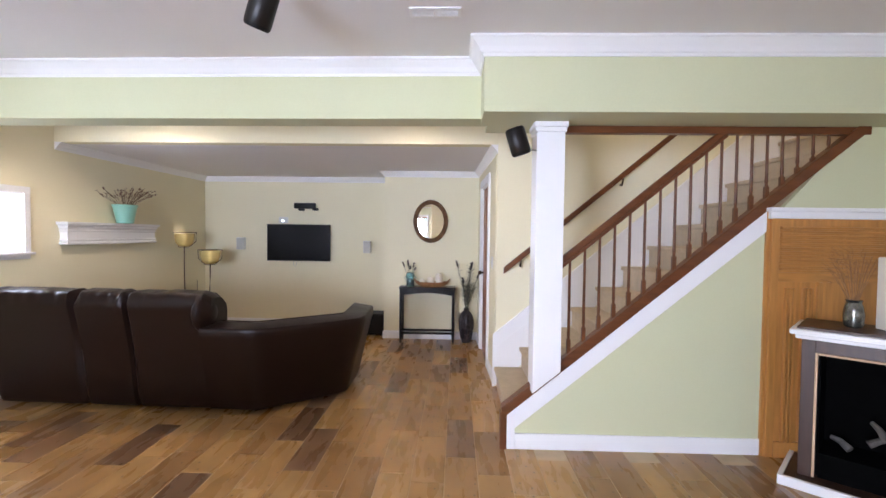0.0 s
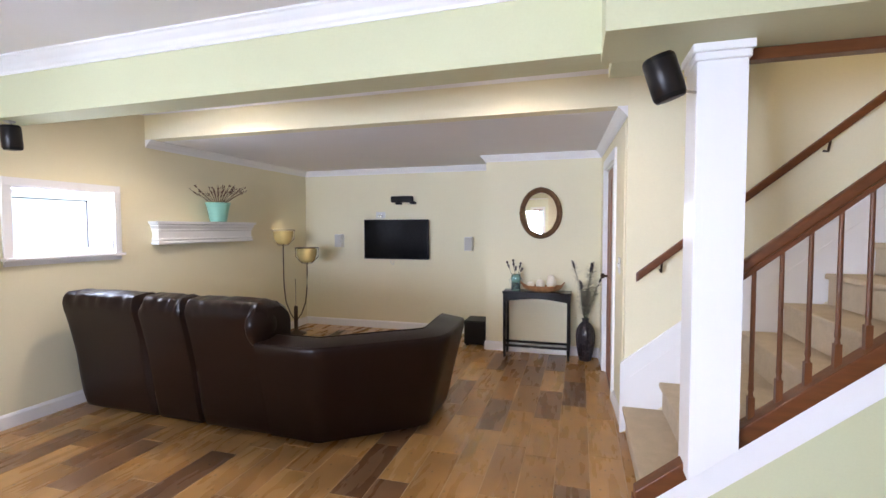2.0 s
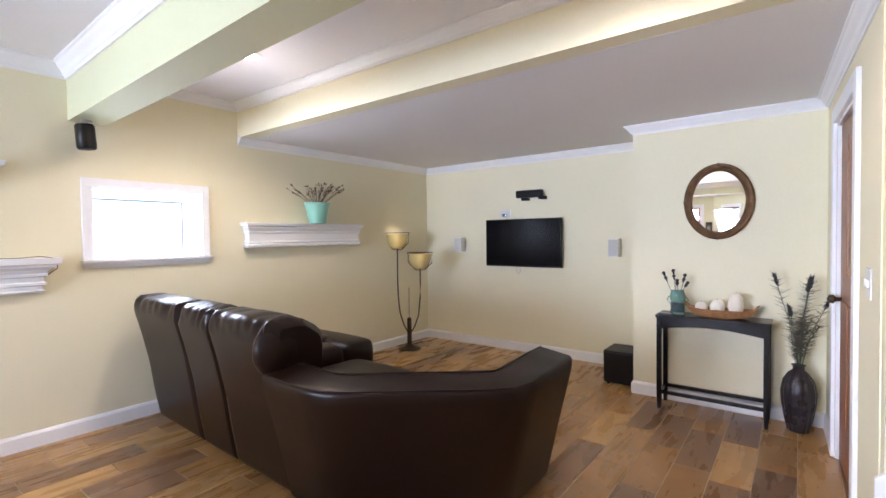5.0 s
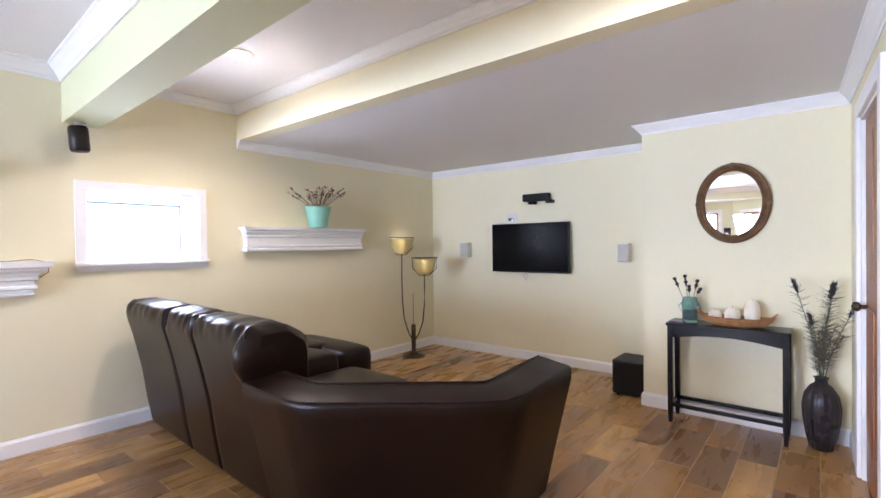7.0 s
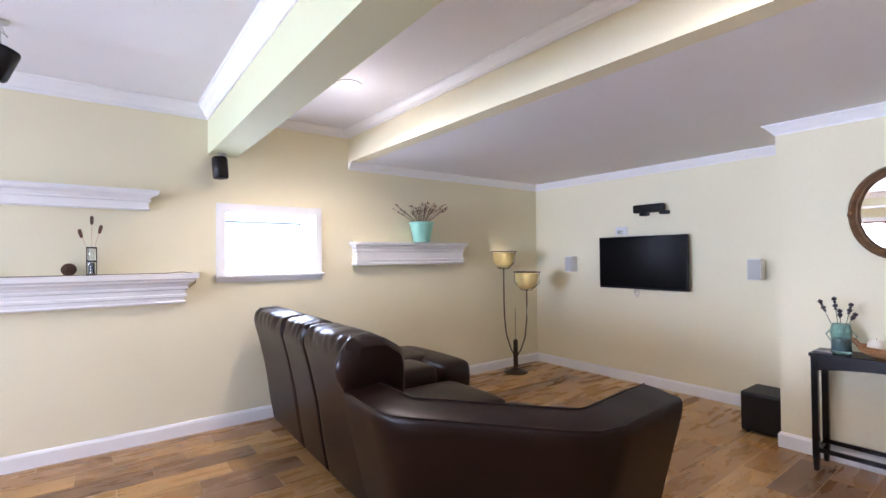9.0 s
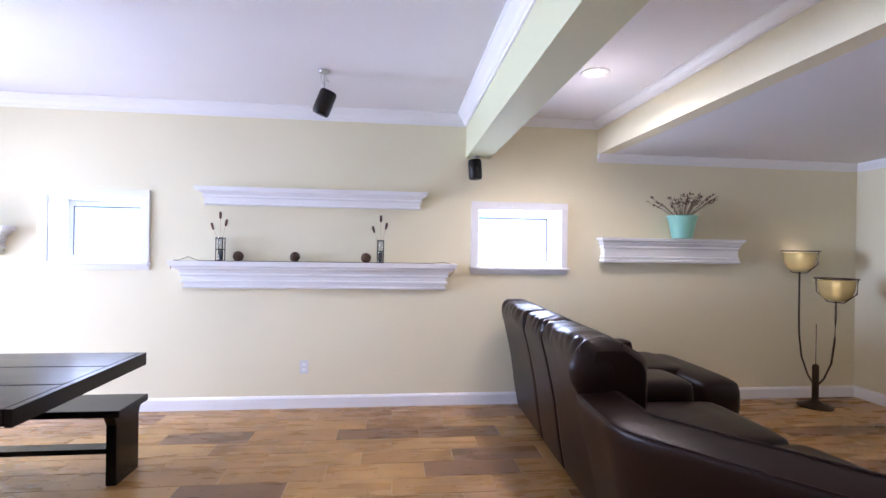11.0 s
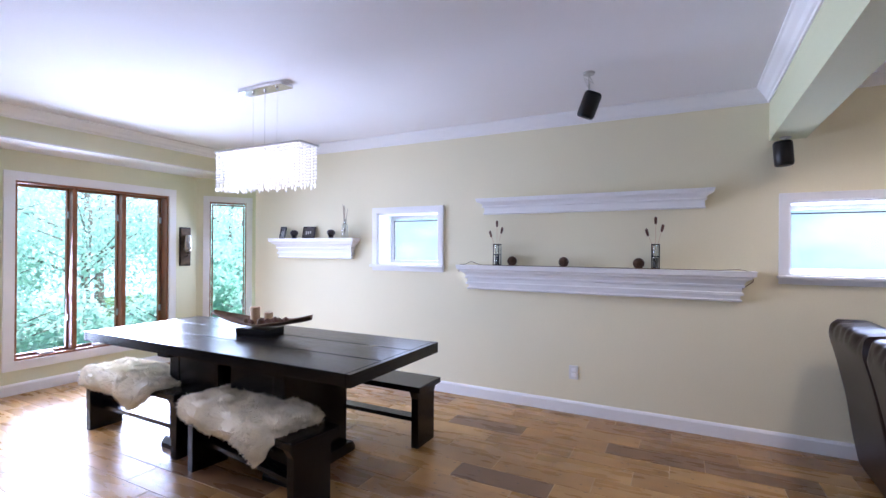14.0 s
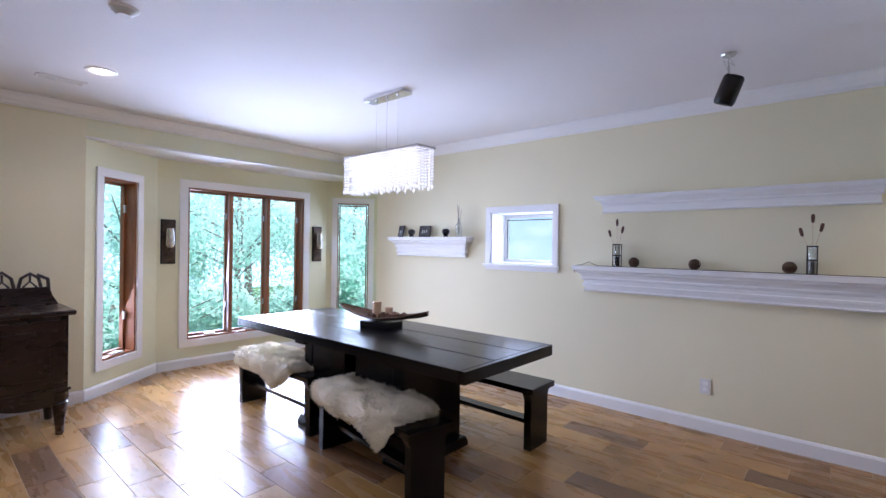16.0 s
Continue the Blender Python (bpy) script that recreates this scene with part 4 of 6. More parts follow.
for x0, x1, s in ((-2.60, -1.862, 1), (-1.852, -1.452, 2), (-1.442, -0.83, 3)):
    part("backrest", puffed(x0, x1, s * 7.3), LEATHER, sofa, "creased dark brown leather backrest", smooth=True)
ball = bmesh.new()
bmesh.ops.create_uvsphere(ball, u_segments=40, v_segments=20, radius=1.0)
for v in ball.verts:
    a = math.atan2(v.co.z, v.co.y)
    fold = 1 + 0.06 * math.sin(9 * a + 1.3 * math.sin(2 * a)) * max(0.0, v.co.x) + 0.05 * noise.noise(v.co * 3)
    v.co = Vector((-0.880 + 0.075 * v.co.x, 4.005 + 0.140 * v.co.y * fold, 0.795 + 0.150 * v.co.z * fold))
part("cushion_end", ball, LEATHER, sofa, "gathered round leather cushion end", smooth=True)
# seats and recliner front
for x0, x1, y1, z in ((-2.50, -1.89, 5.22, 0.54), (-1.865, -1.475, 4.95, 0.56), (-1.455, -0.84, 5.02, 0.47)):
    p = part("seat", box(x0, x1, 4.26, y1, 0.06, z, bevel=0.07), LEATHER, sofa, "dark brown leather seat", smooth=True)
    p.modifiers.new("soft", "SUBSURF").levels = 2
part("armrest", box(-2.70, -2.525, 4.22, 5.1, 0.05, 0.60, bevel=0.06), LEATHER, sofa, smooth=True)
part("footrest", box(-2.48, -1.59, 5.05, 5.37, 0.23, 0.53, bevel=0.09), LEATHER, sofa, "padded footrest edge", smooth=True).modifiers.new("soft", "SUBSURF").levels = 2

# the low wing that turns towards the stair
corner = [(-0.86, 4.045), (-0.49, 4.025), (0.085, 4.485), (0.075, 4.99)]
pts = []
for (xa, ya), (xb, yb) in zip(corner, corner[1:]):
    for k in range(10):
        pts.append((xa + (xb - xa) * k / 10, ya + (yb - ya) * k / 10))
pts.append(corner[-1])
sm = []
for i in range(len(pts)):
    a = [pts[min(max(i + d, 0), len(pts) - 1)] for d in (-1, 0, 1)]
    sm.append((a[0][0] * 0.18 + a[1][0] * 0.64 + a[2][0] * 0.18, a[0][1] * 0.18 + a[1][1] * 0.64 + a[2][1] * 0.18) if 1 <= i < len(pts) - 1 else pts[i])
path = []
for i, (x, y) in enumerate(sm):
    a, b = sm[max(i - 1, 0)], sm[min(i + 1, len(sm) - 1)]
    d = Vector((b[0] - a[0], b[1] - a[1])).normalized()
    t = i / (len(sm) - 1)
    rise = 1.0 + 0.02 * max(0.0, min(1.0, (t - 0.68) / 0.22))
    path.append((x, y, d.y, -d.x, rise))
WING = rounded([(0.0, 0.04), (0.06, 0.30), (0.145, 0.64), (0.145, 0.692), (-0.03, 0.722), (-0.075, 0.68), (-0.12, 0.30), (-0.10, 0.04)], soft=0.022)
part("wing_back", sweep(path, WING, dent=lambda t, j, p: Vector((0, 0, 0.006 * noise.noise(p * 6)))), LEATHER, sofa, "low curved leather back", smooth=True)
WS = [(-0.82, 4.20), (-0.50, 4.20), (-0.04, 4.57), (-0.06, 4.95), (-0.45, 5.1), (-0.82, 5.02)]
part("seat", prism(WS, 0.06, 0.46, "z", bevel=0.05), LEATHER, sofa, "dark brown leather seat", smooth=True)
seam = [(x + ox * 0.137, y + oy * 0.137, 0.692 * hs) for x, y, ox, oy, hs in path[2:-4]]
part("piping", tube(seam, 0.004, 6), LEATHER, sofa, "leather piping along the top edge")
seam = [(x - ox * 0.028, y - oy * 0.028, 0.721 * hs) for x, y, ox, oy, hs in path[2:]]
part("piping", tube(seam, 0.005, 6), LEATHER, sofa, "leather piping along the top edge")
part("piping", tube([(-2.57 + 0.08 * k, 3.958, 0.80) for k in range(8)], 0.003, 6), LEATHER, sofa, "leather piping along the back")

# ---- television wall ----
g = thing("television", "flat black television hung on a cream wall", "television", (0, 0, 0))
part("housing", box(-1.81, -0.865, YT - 0.085, YT - 0.045, 0.985, 1.53, bevel=0.006), BLACK, g, "black plastic housing")
part("screen", box(-1.798, -0.877, YT - 0.088, YT - 0.084, 1.005, 1.518), SCREEN, g, "switched-off glossy screen")
part("wall_bracket", box(-1.5, -1.2, YT - 0.045, YT, 1.15, 1.4), BLACK, g)
g = thing("hanging_cable", "short grey cable loop below the television", "cable", (0, 0, 0))
part("cable", tube([(-1.42, YT - 0.05, 0.99), (-1.43, YT - 0.03, 0.93), (-1.40, YT - 0.03, 0.90), (-1.38, YT - 0.03, 0.94), (-1.385, YT - 0.05, 0.99)], 0.004, 6), GREYP, g)
g = thing("sensor_bar", "black motion sensor bar on a small wall shelf", "sensor", (0, 0, 0))
part("bar", box(-1.41, -1.09, YT - 0.09, YT - 0.02, 1.765, 1.85, bevel=0.02), BLACK, g, smooth=True)
part("foot", box(-1.34, -1.27, YT - 0.085, YT, 1.735, 1.765, bevel=0.006), BLACK, g)
part("foot", box(-1.13, -1.06, YT - 0.085, YT, 1.74, 1.775, bevel=0.006), BLACK, g)
g = thing("wall_socket", "white wall socket with plug above the television", "socket", (0, 0, 0))
part("plate", box(-1.66, -1.52, YT - 0.008, YT, 1.55, 1.64, bevel=0.003), WHITEP, g)
part("plug", box(-1.61, -1.56, YT - 0.05, YT - 0.008, 1.56, 1.60, bevel=0.005), CHROME, g, "grey plug")
for x, z in ((-2.21, 1.235), (-0.31, 1.205)):
    g = thing("wall_speaker", "small white box speaker on the wall", "loudspeaker", (x, YT, z), 0, "white wall speakers beside the television")
    part("cabinet", box(-0.052, 0.052, -0.11, -0.01, -0.09, 0.09, bevel=0.008), WHITEP, g)
    part("grille", box(-0.045, 0.045, -0.116, -0.11, -0.082, 0.082, bevel=0.002), GREYP, g, "pale cloth grille")
    part("mount", box(-0.02, 0.02, -0.01, 0, -0.03, 0.03), WHITEP, g)
g = thing("subwoofer", "black cube subwoofer on the floor by the wall", "loudspeaker", (-0.10, 7.0, 0))
part("cabinet", box(-0.135, 0.135, -0.16, 0.16, 0.02, 0.305, bevel=0.012), BLACK, g)
part("grille", box(-0.12, 0.12, -0.168, -0.16, 0.04, 0.29, bevel=0.003), BLACKW, g, "black cloth grille")
for sx in (-0.1, 0.1):
    for sy in (-0.12, 0.12):
        part("foot", lathe([(0.015, 0), (0.018, 0.02)], 8, center=(sx, sy, 0)), BLACK, g)

# ---- console table and what stands there ----
g = thing("console_table", "slim espresso wood console table against the wall", "table", (0.645, 6.61, 0))
part("tabletop", box(-0.365, 0.365, -0.125, 0.125, 0.70, 0.722, bevel=0.004), DARKW, g)
apron = [(-0.33, 0.70), (0.33, 0.70)] + [(0.33 - 0.66 * k / 12, 0.615 + 0.035 * math.sin(math.pi * k / 12)) for k in range(13)]
part("apron", prism(apron, -0.112, -0.096, "y"), DARKW, g)
part("apron", prism(apron, 0.096, 0.112, "y"), DARKW, g)
for sx in (-1, 1):
    part("side_apron", box(sx * 0.335 - 0.01, sx * 0.335 + 0.01, -0.09, 0.09, 0.62, 0.70), DARKW, g)
    for sy in (-1, 1):
        bm = prism([(-0.017, 0.70), (0.017, 0.70), (0.017, 0.1), (0.011, 0), (-0.011, 0), (-0.017, 0.1)], -0.017, 0.017, "y", bevel=0.002)
        part("leg", bm, DARKW, g, loc=(sx * 0.338, sy * 0.105, 0))
    part("side_stretcher", box(sx * 0.338 - 0.008, sx * 0.338 + 0.008, -0.088, 0.088, 0.115, 0.14), DARKW, g)
for sy in (-1, 1):
    part("stretcher", box(-0.32, 0.32, sy * 0.103 - 0.009, sy * 0.103 + 0.009, 0.115, 0.14), DARKW, g)
ZT = 0.722
g = thing("coaster", "small dark square coaster on the console table", "coaster", (0.345, 6.54, ZT))
part("plate", box(-0.045, 0.045, -0.04, 0.04, 0, 0.012, bevel=0.002), VASE, g)
g = thing("glass_jar", "aqua glass jar with dark seed heads", "jar", (0.415, 6.61, ZT))
part("jar", lathe([(0.045, 0), (0.05, 0.01), (0.05, 0.10), (0.056, 0.12), (0.05, 0.16), (0.045, 0.175), (0.052, 0.18), (0.048, 0.18), (0.042, 0.16), (0.046, 0.1), (0.0, 0.015)], 20), AQUAG, g, smooth=True)
part("handle", tube([(-0.045, 0, 0.15), (-0.075, 0, 0.11), (-0.05, 0, 0.07)], 0.004, 6), AQUAG, g)
part("handle", tube([(0.045, 0, 0.15), (0.075, 0, 0.11), (0.05, 0, 0.07)], 0.004, 6), AQUAG, g)
part("filling", lathe([(0.0, 0.016), (0.042, 0.018), (0.042, 0.09), (0.0, 0.095)], 14), VASE, g, "dark filling", True)
for dx, dy, h in ((-0.10, 0, 0.31), (-0.035, 0.02, 0.33), (0.0, -0.02, 0.26), (0.05, 0.0, 0.30), (0.065, 0.02, 0.24)):
    tip, hd = Vector((dx, dy, h)), bmesh.new()
    part("stem", tube([(dx * 0.2, dy * 0.2, 0.08), (dx * 0.45, dy * 0.5, 0.17), tip], 0.002, 5), STALK, g)
    for q in range(4):
        blob(hd, tip.lerp(Vector((dx * 0.4, dy * 0.4, 0.17)), q * 0.13), 0.015 if q % 2 == 0 else 0.009, 1.0)
    part("seed_head", hd, VASE, g)
g = thing("wicker_tray", "boat-shaped wicker tray on the console table", "basket", (0.70, 6.61, ZT))
bm = bmesh.new()
rings = []
for z, s in ((0.0, 0.72), (0.012, 0.84), (0.03, 0.94), (0.05, 1.0), (0.058, 1.02), (0.052, 0.96), (0.03, 0.88), (0.016, 0.7)):
    rings.append([bm.verts.new((0.215 * s * math.cos(a), 0.085 * s * math.sin(a), z + 0.012 * abs(math.cos(a)) ** 4)) for a in [2 * math.pi * i / 36 for i in range(36)]])
for a, b in zip(rings, rings[1:]):
    for i in range(36):
        bm.faces.new((a[i], a[(i + 1) % 36], b[(i + 1) % 36], b[i]))
bm.faces.new(rings[0])
bm.faces.new(rings[-1])
part("basket", bm, WICKER, g, smooth=True)
for z in (0.016, 0.03, 0.044, 0.058):
    s = {0.016: 0.88, 0.03: 0.955, 0.044: 0.995, 0.058: 1.03}[z]
    part("cane", tube([(0.215 * s * math.cos(a), 0.085 * s * math.sin(a), z + 0.012 * abs(math.cos(a)) ** 4) for a in [2 * math.pi * i / 40 for i in range(41)]], 0.0045, 5), WICKER, g)
for sx in (-1, 1):
    part("handle", tube([(sx * 0.20, -0.04, 0.06), (sx * 0.225, -0.03, 0.09), (sx * 0.235, 0, 0.10), (sx * 0.225, 0.03, 0.09), (sx * 0.20, 0.04, 0.06)], 0.006, 6), WICKER, g)
for x, h, r in ((-0.125, 0.085, 0.043), (-0.02, 0.11, 0.049), (0.095, 0.165, 0.048)):
    g = thing("pillar_candle", "rounded ivory candle standing in the wicker tray", "candle", (0.70 + x, 6.61, ZT + 0.017), 0, "candles in the wicker tray")
    part("wax", lathe([(r * 0.55, 0), (r * 0.85, h * 0.12), (r, h * 0.38), (r * 0.98, h * 0.62), (r * 0.8, h * 0.86), (r * 0.45, h * 0.98), (0, h)], 22), WAX, g, smooth=True)
    part("wick", tube([(0, 0, h - 0.008), (0.001, 0, h + 0.008)], 0.0012, 5), BLACK, g)

g = thing("floor_vase", "dark ribbed ceramic floor vase with peacock feathers", "vase", (1.155, 6.59, 0))
part("vase", lathe([(0.05, 0), (0.060, 0.008), (0.078, 0.09), (0.094, 0.20), (0.097, 0.27), (0.086, 0.34), (0.055, 0.395), (0.032, 0.415), (0.03, 0.435), (0.04, 0.45), (0.032, 0.45), (0.024, 0.42), (0.0, 0.3)], 64, ribs=13, rib=0.045), VASE, g, smooth=True)
rng = random.Random(31)
ba = bmesh.new()
for k in range(13):
    a = rng.uniform(0, 2 * math.pi)
    lean = rng.uniform(0.02, 0.15)
    h = rng.uniform(0.25, 0.60) if k > 3 else rng.uniform(0.55, 0.64)
    tip = Vector((lean * math.cos(a) * 1.1 + 0.02, lean * math.sin(a) * 0.6 - 0.01, 0.42 + h))
    base = Vector((0.01 * math.cos(a), 0.01 * math.sin(a), 0.40))
    mid = base.lerp(tip, 0.5) + Vector((-0.02 * math.cos(a), 0, 0.02))
    part("quill", tube([base, mid, tip], 0.0018, 5), STALK, g)
    for s in range(80):
        t = 0.25 + 0.75 * s / 80
        p = base.lerp(mid, t * 2) if t < 0.5 else mid.lerp(tip, t * 2 - 1)
        b = rng.uniform(0, 2 * math.pi)
        ln = rng.uniform(0.03, 0.085)
        e = p + Vector((ln * math.cos(b), ln * math.sin(b) * 0.6, ln * rng.uniform(0.1, 0.7)))
        w = Vector((0, 0, 0.0019))
        v = [ba.verts.new(c) for c in (p - w, e, p + w)]
        ba.faces.new(v)
    if k in (0, 1, 2, 3, 6, 9):
        d = (tip - mid).normalized()
        eyes = bmesh.new()
        for s in range(170):
            b = rng.uniform(0, 2 * math.pi)
            p = tip + d * rng.uniform(-0.055, 0.02)
            e = p + Vector((math.cos(b), math.sin(b) * 0.6, 0)) * rng.uniform(0.006, 0.022) + d * rng.uniform(0.005, 0.045)
            v = [eyes.verts.new(c) for c in (p - d * 0.005, e, p + d * 0.005)]
            eyes.faces.new(v)
        part("feather_eye", eyes, VASE, g)
tagged(part("loose_barb", ba, FEATHER, g, "loose peacock barbs"), kind="stuff")

g = thing("oval_mirror", "oval wall mirror in a carved bronze-brown frame", "mirror", (0.668, YB, 1.577))
bm = bmesh.new()
rings = []
for s in range(64):
    a = 2 * math.pi * s / 64
    bead = 0.002 * math.cos(32 * a)
    ring = []
    for o, d in ((0.0, 0.0), (0.0, -0.022), (-0.012, -0.034 + bead), (-0.026, -0.03), (-0.034, -0.022), (-0.046, -0.026 + bead), (-0.058, -0.012), (-0.058, 0.0)):
        ring.append(bm.verts.new(((0.232 + o) * math.cos(a), d, (0.285 + o) * math.sin(a))))
    rings.append(ring)
for i in range(64):
    a, b = rings[i], rings[(i + 1) % 64]
    for j in range(8):
        bm.faces.new((a[j], a[(j + 1) % 8], b[(j + 1) % 8], b[j]))
part("frame", bm, GOLDF, g, "carved bronze-brown oval frame", smooth=True)
bm = bmesh.new()
bm.faces.new([bm.verts.new((0.178 * math.cos(2 * math.pi * s / 64), -0.008, 0.231 * math.sin(2 * math.pi * s / 64))) for s in range(64)])
mg = part("mirror_glass", bm, MIRROR, g, "silvered mirror glass")
part("backing", prism([(0.2 * math.cos(2 * math.pi * s / 32), 0.25 * math.sin(2 * math.pi * s / 32)) for s in range(32)], -0.006, 0, "y"), BLACKW, g)
for a in (0, 90, 180, 270):
    r = radians(a)
    part("frame_boss", lathe([(0.018, 0), (0.016, 0.008), (0.008, 0.014), (0, 0.015)], 10), GOLDF, g).matrix_local = pose(0.218 * math.cos(r), -0.028, 0.271 * math.sin(r), 90, 0, 0)

# light switch beside the door
g = thing("switch_plate", "white triple light switch plate on the wall", "switch", (XD0 - 0.011, 5.20, 1.13))
part("plate", box(-0.006, 0, -0.085, 0.085, -0.06, 0.06, bevel=0.002), WHITEP, g)
for k in (-0.045, 0.0, 0.045):
    part("toggle", box(-0.014, -0.006, k - 0.007, k + 0.007, -0.014, 0.014, bevel=0.002), WHITEP, g)

# ---- twin floor lamp ----
g = thing("floor_lamp", "twin-bowl bronze floor lamp with amber glass shades", "lamp", (-2.54, 6.82, 0))
part("base", lathe([(0.135, 0), (0.135, 0.012), (0.11, 0.022), (0.07, 0.035), (0.04, 0.05), (0.032, 0.06)], 28), BRONZE, g, smooth=True)
part("stem", lathe([(0.026, 0.05), (0.026, 0.36), (0.02, 0.375), (0.006, 0.38)], 16), BRONZE, g, smooth=True)
part("finial", tube([(0, 0, 0.37), (0, 0, 0.74)], 0.003, 6), BRONZE, g)
for dx, z in ((-0.18, 1.39), (0.18, 1.155)):
    foot = z - 0.25
    part("arm", tube([(0, 0, 0.17), (dx * 0.45, 0, 0.27), (dx * 0.82, 0, 0.42), (dx * 0.97, 0, 0.62), (dx, 0, 0.8), (dx, 0, foot + 0.06)], 0.0075, 8), BRONZE, g, smooth=True)
    bowl = [(0.02, foot + 0.055), (0.07, foot + 0.065), (0.105, foot + 0.10), (0.125, foot + 0.16), (0.132, foot + 0.235), (0.128, foot + 0.235), (0.12, foot + 0.16), (0.10, foot + 0.105), (0.06, foot + 0.072), (0.0, foot + 0.07)]
    part("shade", lathe(bowl, 28, center=(dx, 0, 0)), AMBER, g, "amber glass bowl shade", True)
    rim = tube([(dx + 0.15 * math.cos(a), 0.15 * math.sin(a), z) for a in [2 * math.pi * i / 32 for i in range(33)]], 0.006, 6)
    part("rim", rim, BRONZE, g)
    for a in (20, 200):
        c, s = math.cos(radians(a)), math.sin(radians(a))
        part("strap", tube([(dx + 0.15 * c, 0.15 * s, z), (dx + 0.145 * c, 0.145 * s, z - 0.12), (dx + 0.06 * c, 0.06 * s, z - 0.2), (dx, 0, z - 0.205)], 0.005, 6), BRONZE, g)
    lamp("floor_lamp_light", "POINT", g.matrix_world @ pose(dx, 0, foot + 0.2), 0.1, WARM, 0.03)
    part("bulb", lathe([(0.012, foot + 0.08), (0.028, foot + 0.12), (0.022, foot + 0.15), (0, foot + 0.16)], 12, center=(dx, 0, 0)), BULB_LOW, g, "lit lamp bulb", True)


# ---- dining table, benches, sheepskins ----
g = thing("dining_table", "dark espresso plank dining table on slab trestles", "table", (-1.065, 0.475, 0))
for k in range(3):
    x = -0.455 + k * 0.3055
    bm = box(x, x + 0.299, -1.18, 1.18, 0.695, 0.76, bevel=0.004)
    part("top_plank", bm, DARKW, g)
for sy in (-1, 1):
    part("end_board", box(-0.455, 0.455, sy * 1.183, sy * 1.181 + sy * 0.03, 0.692, 0.759), DARKW, g)
    ty = 0.55 if sy > 0 else -0.43
    part("trestle", box(-0.28, 0.28, ty - 0.05, ty + 0.05, 0.06, 0.64, bevel=0.006), DARKW, g)
    part("trestle_foot", prism([(-0.30, 0), (0.30, 0), (0.30, 0.03), (0.27, 0.07), (-0.27, 0.07), (-0.30, 0.03)], ty - 0.11, ty + 0.11, "y", bevel=0.004), DARKW, g)
    part("cross_rail", box(-0.36, 0.36, ty - 0.06, ty + 0.06, 0.64, 0.695, bevel=0.004), DARKW, g)
    part("side_panel", box(sy * 0.255 - 0.02, sy * 0.255 + 0.02, -0.378, 0.01, 0.10, 0.64), DARKW, g)
    part("side_panel", box(sy * 0.255 - 0.02, sy * 0.255 + 0.02, 0.13, 0.50, 0.10, 0.64), DARKW, g)
    part("panel_rail", box(sy * 0.255 - 0.018, sy * 0.255 + 0.018, 0.01, 0.13, 0.10, 0.46), DARKW, g)


def bench(cx, y0, y1, label, rz=0):
    g = thing("bench", label, "bench", (cx, (y0 + y1) / 2, 0), rz, "benches round the dining table")
    h = (y1 - y0) / 2
    part("seat_board", box(-0.155, 0.155, -h, h, 0.395, 0.435, bevel=0.005), DARKW, g)
    for sy in (-1, 1):
        outline = [(-0.115, 0), (-0.115, 0.34), (-0.145, 0.395), (0.145, 0.395), (0.115, 0.34), (0.115, 0)]
        y = sy * (h - 0.06)
        part("leg", prism(outline, y - 0.028, y + 0.028, "y", bevel=0.003), DARKW, g)
    part("stretcher", box(-0.045, 0.045, -h + 0.088, h - 0.088, 0.15, 0.18, bevel=0.003), DARKW, g)
    return g


bench(-0.80, -0.89, 0.26, "dark wooden bench under a white sheepskin beside the table")
bench(-0.678, 0.395, 1.495, "dark wooden bench under a shaggy sheepskin beside the table", -8)
bench(-1.68, 0.35, 1.545, "bare dark wooden bench standing by the window wall")


